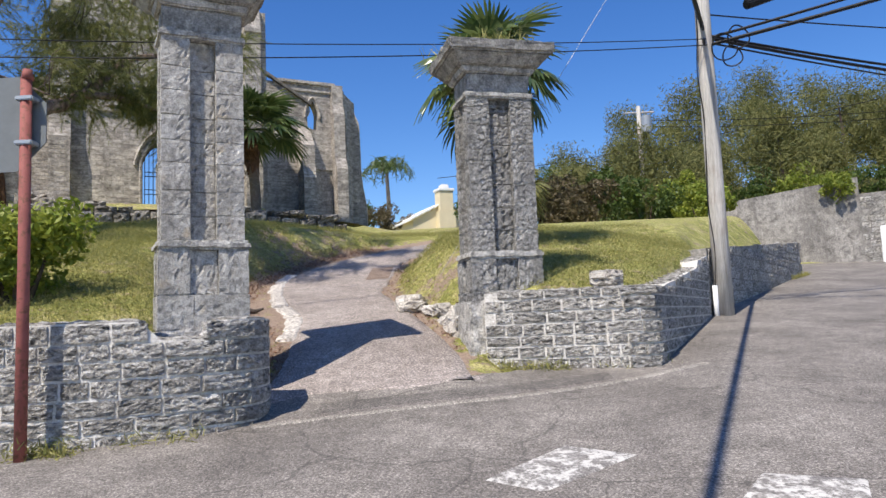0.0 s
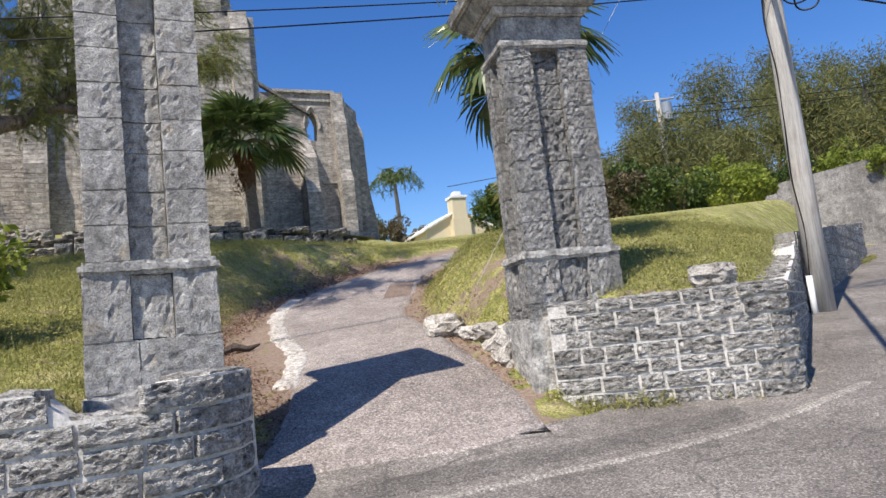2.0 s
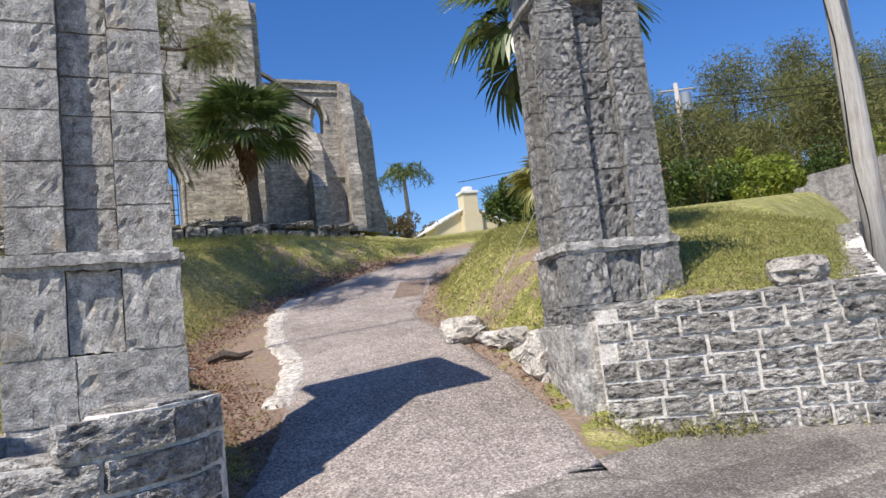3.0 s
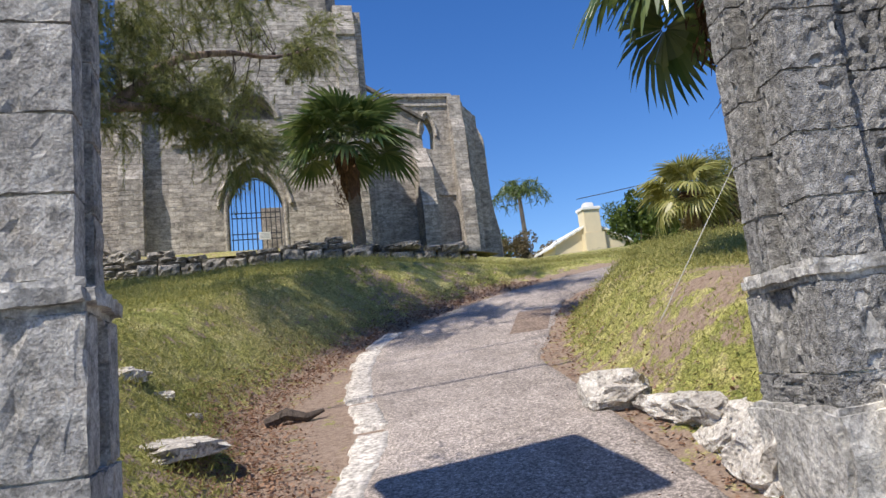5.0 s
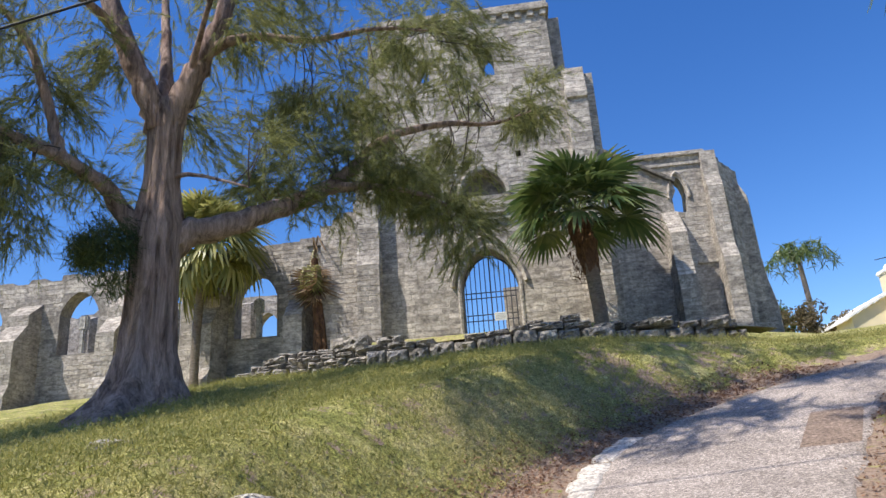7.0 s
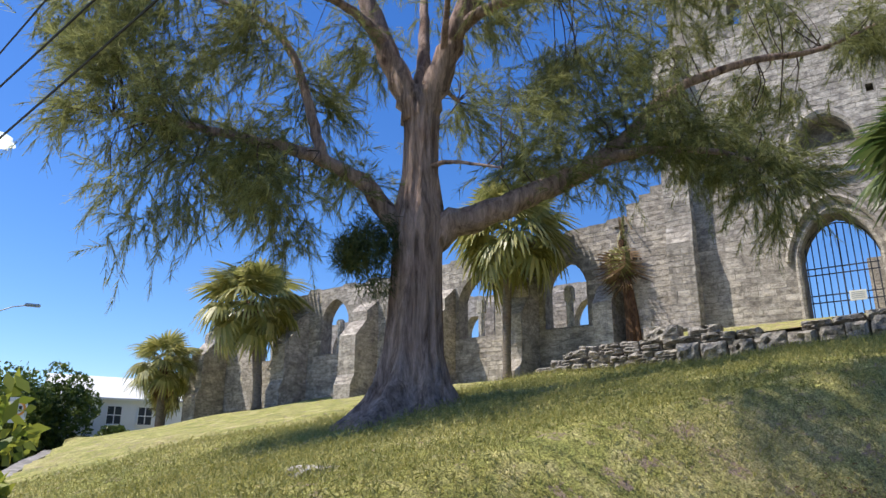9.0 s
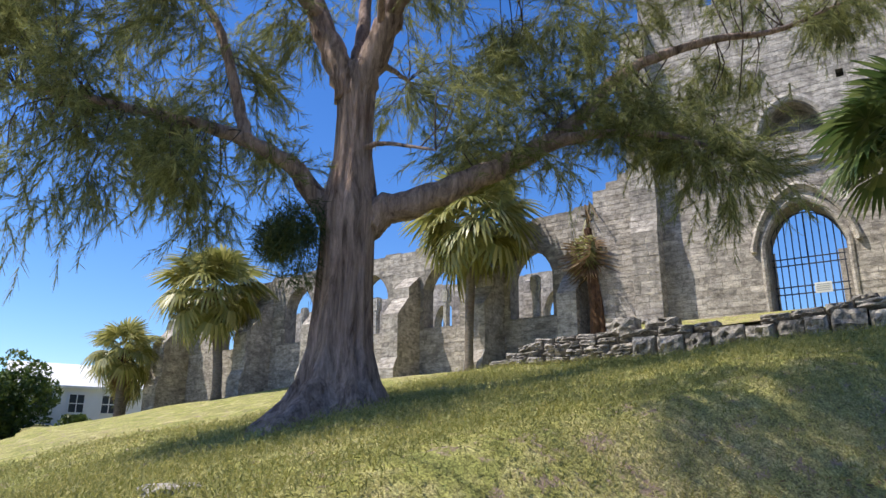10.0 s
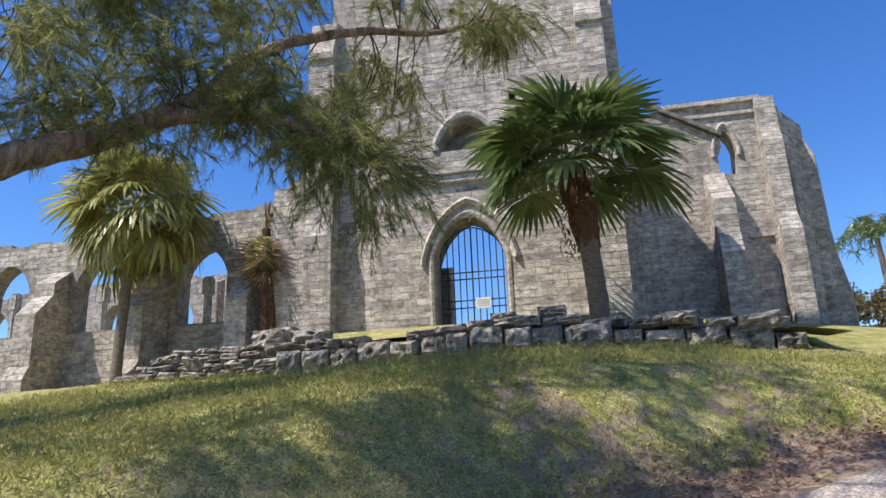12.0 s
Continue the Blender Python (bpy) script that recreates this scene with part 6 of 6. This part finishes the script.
bmesh.ops.create_cone(bm, cap_ends=True, segments=16, radius1=0.3, radius2=0.3, depth=1.05, matrix=Matrix.Translation((0.35, -0.25, fh - 1.2)))
bmesh.ops.bevel(bm, geom=bm.edges[:], offset=0.04, segments=2, affect="EDGES")
part("transformer", bm, M_ALU, fp, "grey transformer can")
under(ob_from("lamp_arm", *tube([(0, 0, fh - 3.6), (0.8, -0.2, fh - 3.5), (1.4, -0.3, fh - 3.5)], [0.03, 0.03, 0.06], 6), M_ALU), fp)

# ---- sign post at the west wall ----
sp = empty("sign_post", (-3.56, 6.60, 0.66))
tagged(sp, "rusty red sign post with the grey back of an octagonal sign", "sign post")
under(ob_from("post", *tube([(0, 0, -0.1), (0.0, 0, 1.6), (-0.01, 0, 3.35)], [0.052, 0.05, 0.048], 14, 0.02, 1), M_REDPOST, True), sp)
under(ob_from("post_cap", *tube([(0, 0, 3.33), (0, 0, 3.42)], [0.055, 0.04], 12), M_REDPOST, True), sp)
bm = bmesh.new()
bmesh.ops.create_cone(bm, cap_ends=True, segments=8, radius1=0.47, radius2=0.47, depth=0.012, matrix=Matrix.Translation((-0.3, 0.075, 2.95)) @ pose(0, 0, 0, 90, 22.5, 0))
part("sign_plate", bm, M_SIGNB, sp, "octagonal sign seen from behind")
for z in (2.75, 3.15):
    bm = bmesh.new()
    box_bm(bm, (-0.08, -0.06, z - 0.02), (0.08, 0.07, z + 0.02), bevel=0.008)
    part("clamp", bm, M_ALU, sp)

# ---- far houses ----
def gable_house(name, place, turn, w, length, eave, ridge, label, wall, chimney=False):
    e = empty(name, place)
    e.rotation_euler = (0, 0, radians(turn))
    bm = bmesh.new()
    pr = [(-w / 2, -2.0), (w / 2, -2.0), (w / 2, eave), (0, ridge), (-w / 2, eave)]
    va = [bm.verts.new((x, 0, z)) for x, z in pr]
    vb = [bm.verts.new((x, length, z)) for x, z in pr]
    bm.faces.new(va)
    bm.faces.new(vb[::-1])
    for i in range(5):
        j = (i + 1) % 5
        bm.faces.new((va[j], va[i], vb[i], vb[j]))
    bmesh.ops.recalc_face_normals(bm, faces=bm.faces)
    part("wall", bm, wall, e)
    roof = empty("roof")
    under(roof, e, "stepped white lime-washed roof")
    for s in (-1, 1):
        dx, dz = s * (w / 2 + 0.25), eave - 0.25 * (ridge - eave) / (w / 2)
        for t in range(6):
            bm = bmesh.new()
            a, b = t / 6, (t + 1) / 6
            q = [(dx * u, y, ridge + 0.1 + (dz - ridge) * u + 0.06 * (1 if u == a else 0)) for u, y in ((a, -0.2), (b, -0.2), (b, length + 0.2), (a, length + 0.2))]
            vs = [bm.verts.new(p) for p in q] + [bm.verts.new((p[0], p[1], p[2] - 0.12)) for p in q]
            for f4 in ((0, 1, 2, 3), (7, 6, 5, 4), (0, 4, 5, 1), (1, 5, 6, 2), (2, 6, 7, 3), (3, 7, 4, 0)):
                bm.faces.new([vs[i] for i in f4])
            bmesh.ops.recalc_face_normals(bm, faces=bm.faces)
            part("roof_course", bm, M_ROOFW, roof)
    if chimney:
        bm = bmesh.new()
        box_bm(bm, (-0.62, -0.55, -2), (0.62, 0.5, ridge - 0.6), bevel=0.03)
        box_bm(bm, (-0.5, -0.45, ridge - 0.6), (0.5, 0.45, ridge + 0.75), bevel=0.03)
        part("chimney", bm, wall, e, "cream chimney stack")
        bm = bmesh.new()
        box_bm(bm, (-0.58, -0.53, ridge + 0.75), (0.58, 0.53, ridge + 0.95), bevel=0.04)
        box_bm(bm, (-0.28, -0.28, ridge + 0.95), (0.28, 0.28, ridge + 1.25), bevel=0.06)
        part("chimney_cap", bm, M_ROOFW, e)
    return e


h = gable_house("cream_house", (-0.72, 48.4, 8.2), 24, 4.6, 8.0, 0.35, 1.5, "", M_CREAM, True)
tagged(h, "cream-painted gabled cottage with white roof and big chimney", "house")
h = gable_house("white_house", (-45.6, 11.0, 4.3), 3, 7.0, 10.0, 2.2, 3.5, "", M_WHITE)
tagged(h, "white two-window house with a white stepped roof", "house")
for k in range(3):
    w = empty("window")
    w.parent = h
    w.matrix_basis = pose(3.5, 1.4 + k * 1.5, 1.35, 0, 0, 90) @ Matrix.Scale(0.75, 4)
    bm = bmesh.new()
    box_bm(bm, (-0.45, -0.06, -0.6), (0.45, 0.02, 0.6))
    part("pane", bm, M_GLASS, w)
    bm = bmesh.new()
    for x0, x1, z0, z1 in ((-0.52, -0.44, -0.66, 0.66), (0.44, 0.52, -0.66, 0.66), (-0.52, 0.52, 0.58, 0.66), (-0.52, 0.52, -0.66, -0.58), (-0.45, 0.45, -0.03, 0.03), (-0.03, 0.03, -0.6, 0.6)):
        box_bm(bm, (x0, -0.09, z0), (x1, -0.02, z1))
    part("window_frame", bm, M_WHITE, w)
# far palm by the cream house
e = empty("feather_palm", (-5.3, 55.5, lz(-5.3, 55.5)))
tagged(e, "far feather palm beside the cream house", "palm tree")
ph = 13.9 - lz(-5.3, 55.5)
under(ob_from("trunk", *tube([(0, 0, -0.2), (0.1, 0, ph * 0.5), (0, 0, ph)], [0.22, 0.16, 0.13], 8), M_PALMB), e)
rg = np.random.default_rng(4)
for i in range(16):
    az = i * 2.4
    pts = np.array([(math.cos(az) * 2.0 * t, math.sin(az) * 2.0 * t, ph + (0.9 if i % 2 else 0.45) * math.sin(t * 2.6) - 0.9 * t * t) for t in np.linspace(0.05, 1, 16)])
    strips("frond", needles(rg, pts, 6, 0.5, 0.03, 0.7, 0.7, (0, 0, 0)), M_FAN, e)
for i, (x, y, r_, mt) in enumerate(((-5.5, 51, 1.6, M_RUST), (-3.2, 50.5, 1.3, M_RUST), (-7, 53, 1.8, M_SHRUB), (3.5, 47, 1.4, M_SHRUB))):
    shrub("shrub", (x, y, lz(x, y) + r_ * 0.6), (r_, r_, r_ * 0.9), 1800, 0.12, mt, "dry scrub beside the cream house" if mt is M_RUST else "green scrub near the cream house", seed=60 + i)

# ---- far retaining wall on the road ----
fw = [(11.0, 37.6), (13.5, 36.3), (17.6, 33.9), (18.6, 33.3)]
wall_far = wall_along("wall_far", fw, lambda s: 2.5, lambda s: 6.75 + s * 0.09, 0.5, "old rendered stone retaining wall with a sloping top", "wall", 0.3, 0.7, 9, False, M_FARWALL)
fw2 = [(18.6, 33.3), (24, 30.2), (34, 26.0)]
wall_far2 = wall_along("wall_far_brick", fw2, lambda s: 2.5, lambda s: 6.75, 0.5, "far block wall above a white-painted stretch", "wall", 0.28, 0.6, 10, True, M_FARWALL)
bm = bmesh.new()
m = Matrix.Translation((19.0, 33.0, 0)) @ Matrix.Rotation(math.atan2(-3.1, 5.4), 4, "Z")
box_bm(bm, (0.2, -0.12, 2.5), (6.5, 0.1, 5.2), m, 0.03)
ob = part("wall_white", bm, M_WHITE, None)
tagged(ob, "white-painted low wall in front of the block wall", "wall", kind="structure")
shrub("shrub", (17.9, 33.6, 7.2), (1.0, 0.8, 0.9), 1500, 0.09, M_SHRUBB, "green bush hanging over the far wall", seed=71, stem=False)
for i in range(9):
    shrub("shrub", (13 + i * 2.4, 38.5 - i * 1.1, 7.6), (1.8, 1.3, 1.3), 1700, 0.1, M_SHRUB if i % 2 else M_SHRUBB, "green scrub above the far wall", seed=80 + i, group="scrub above the far wall")

# ---- west road end: hedge, low walls, speed sign, street lamp ----
for i, (x, y, r_, hh) in enumerate(((-36, 9.4, 2.2, 3.2), (-39.5, 9.8, 2.4, 3.6), (-43, 10.4, 2.2, 3.2), (-34, 7.4, 2.2, 3.0), (-47, 10.8, 2.0, 2.6), (-38, 6.5, 3.0, 3.8), (-33, 4.0, 2.6, 3.4), (-36.5, 8.2, 2.6, 4.2), (-38.5, 11.6, 2.0, 3.4), (-35.0, 9.0, 1.8, 3.0))):
    shrub("hedge_bush", (x, y, lz(x, y) + hh * 0.45), (r_, r_, hh * 0.75), 5200, 0.12, M_SHRUB, "tall dark green hedge bush along the road", "hedge", 90 + i, group="hedge along the west road")
shrub("shrub", (-40.5, 14.0, lz(-40.5, 14.0) + 0.35), (0.8, 0.8, 0.5), 1200, 0.09, M_SHRUB, "round shrub before the white house", seed=99)
kw = [(-34, 11.0), (-30, 10.75), (-26, 10.35), (-22, 10.0), (-18, 9.6)]
wall_along("kerb_west", kw, lambda s: 1.5, lambda s: 3.72 - s * 0.055 if s < 9 else 3.22 - (s - 9) * 0.07, 0.35, "low pale kerb wall along the road's edge", "kerb wall", 0.3, 0.9, 15, False, M_FARWALL)
kw2 = [(-36, 14.3), (-33, 13.0), (-30.5, 12.4)]
wall_along("wall_low_west", kw2, lambda s: 3.0, lambda s: 4.35 - s * 0.05, 0.4, "low dark garden wall at the lawn's end", "wall", 0.2, 0.5, 16, True)
kw3 = [(-40, 7.9), (-33, 8.0), (-27, 8.2)]
wall_along("wall_hedge", kw3, lambda s: 1.5, lambda s: 4.4 - s * 0.06, 0.4, "low stone wall under the hedge", "wall", 0.25, 0.6, 17, False, M_RUBBLE)
sg = empty("speed_sign", (-31.6, 9.95, 3.2))
sg.rotation_euler = (0, 0, radians(80))
tagged(sg, "speed limit sign on a yellow post", "road sign")
under(ob_from("post", *tube([(0, 0, 0), (0, 0, 1.5)], [0.045, 0.045], 8), M_YELLOW), sg)
bm = bmesh.new()
box_bm(bm, (-0.3, -0.03, 1.4), (0.3, 0.0, 2.3), bevel=0.01)
part("plate", bm, M_SIGNW, sg)
bm = bmesh.new()
bmesh.ops.create_cone(bm, cap_ends=True, segments=24, radius1=0.26, radius2=0.26, depth=0.01, matrix=Matrix.Translation((0, -0.04, 1.9)) @ pose(0, 0, 0, 90, 0, 0))
part("ring", bm, M_SIGNO, sg)
bm = bmesh.new()
bmesh.ops.create_cone(bm, cap_ends=True, segments=24, radius1=0.18, radius2=0.18, depth=0.01, matrix=Matrix.Translation((0, -0.046, 1.9)) @ pose(0, 0, 0, 90, 0, 0))
part("disc", bm, M_SIGNW, sg)
for x in (-0.08, 0.08):
    bm = bmesh.new()
    box_bm(bm, (x - 0.05, -0.056, 1.8), (x + 0.05, -0.05, 2.0))
    part("numeral", bm, M_SIGNK, sg)
sl = empty("street_lamp", (-41.5, 8.0, 3.5))
tagged(sl, "grey street lamp on a pole over the hedge", "street lamp")
under(ob_from("pole", *tube([(0, 0, 0), (0, 0, 7.4)], [0.14, 0.11], 10), M_WOOD, True), sl)
under(ob_from("arm", *tube([(0, 0, 6.7), (0.1, 0.8, 7.1), (0.15, 1.5, 7.25)], [0.03, 0.03, 0.03], 6), M_ALU), sl)
bm = bmesh.new()
box_bm(bm, (0.05, 1.3, 7.18), (0.28, 2.0, 7.33), bevel=0.04)
part("lamp_head", bm, M_ALU, sl)

# growth on the pillar tops
rg = np.random.default_rng(31)
for x, y, z, n in ((0.82, 10.8, 5.68, 260), (-2.92, 8.76, 5.88, 120)):
    c = np.array((x, y, z)) + rg.normal(0, 1, (n, 3)) * np.array((0.28, 0.2, 0.02))
    tagged(strips("tuft", needles(rg, c, 3, 0.16, 0.008, -1.0, 0.6, (0, 0, 0)), M_GRASS), "grass tuft growing on the pillar cap", "grass", kind="stuff")

# ---- mown grass ----
rg = np.random.default_rng(9)
n = 560000
gx_ = rg.uniform(-14, 6, n)
gy_ = rg.uniform(7.2, 24, n)
dd = to_drive(gx_, gy_)
edge = gy_ - np.interp(gx_, EDGE_X, EDGE_Y)
near = np.exp(-np.hypot(gx_ + 3, gy_ - 13) / 7)
patchy = np.array([noise.noise((a * 0.9, b * 0.9, 0)) for a, b in zip(gx_, gy_)])
keep = (dd > 0.1 + 0.25 * rg.random(n)) & (edge > 0.32) & (rg.random(n) < near * 2.2) & (patchy + rg.random(n) * 0.7 > -0.1)
bald = np.exp(-(((gx_ - 0.3) / 0.9) ** 2 + ((gy_ - 13.0) / 0.8) ** 2))
keep &= rg.random(n) > bald
gx_, gy_ = gx_[keep], gy_[keep]
c = np.stack([gx_, gy_, land(gx_, gy_) - 0.015], 1)
tagged(strips("grass", needles(rg, c, 2, 0.05, 0.005, -1.0, 0.7, (0, 0, 0)), M_GRASS), "short mown grass blades, partly dry", "grass", kind="stuff")
# leaf litter on the drive's edges
lx, ly = rg.uniform(-5.2, 0.6, 130000), rg.uniform(9.0, 20, 130000)
dl = to_drive(lx, ly)
kp = (np.abs(dl - 0.05) < 0.6 * rg.random(130000)) & (rg.random(130000) < np.where(lx < -1.7, 0.75, 0.2)) & (ly > np.interp(lx, EDGE_X, EDGE_Y) + 0.5)
c = np.stack([lx[kp], ly[kp], land(lx[kp], ly[kp]) + 0.014], 1)
tagged(strips("leaf_litter", leaves(rg, c, 0.022, 3.0), M_LITTER), "dry brown leaf litter along the drive", "leaf litter", kind="stuff")
# weeds at wall feet
c = []
for a, b, m in (((2.9, 10.2), (2.0, 9.76), 60), ((0.5, 10.1), (1.6, 9.85), 160), ((-3.7, 6.72), (-3.2, 6.8), 120), ((11.0, 24.2), (12.6, 26.4), 400), ((-2.9, 6.95), (-2.2, 7.2), 40)):
    for _ in range(m):
        t = rg.random()
        x, y = a[0] + (b[0] - a[0]) * t + rg.normal(0, 0.05), a[1] + (b[1] - a[1]) * t - abs(rg.normal(0, 0.08))
        c.append((x, y, lz(x, y)))
tagged(strips("weeds", needles(rg, np.array(c), 4, 0.1, 0.006, -0.8, 0.8, (0, 0, 0)), M_GRASS), "green weeds along the foot of the walls", "weeds", kind="stuff")
# a small fair-weather cloud far off
bm = bmesh.new()
bmesh.ops.create_icosphere(bm, subdivisions=5, radius=1.0)
for v in bm.verts:
    k = v.co.copy()
    d = 1 + 0.55 * noise.noise(k * 1.7) + 0.3 * noise.noise(k * 4 + Vector((3, 0, 0))) + 0.16 * noise.noise(k * 9)
    v.co = Vector((k.x * 10, k.y * 17, k.z * 12)) * d + Vector((-834, -72, 335))
cloud = part("cloud", bm, M_CLOUD, None, smooth=True)
tagged(cloud, "small white cloud", "cloud", kind="structure")
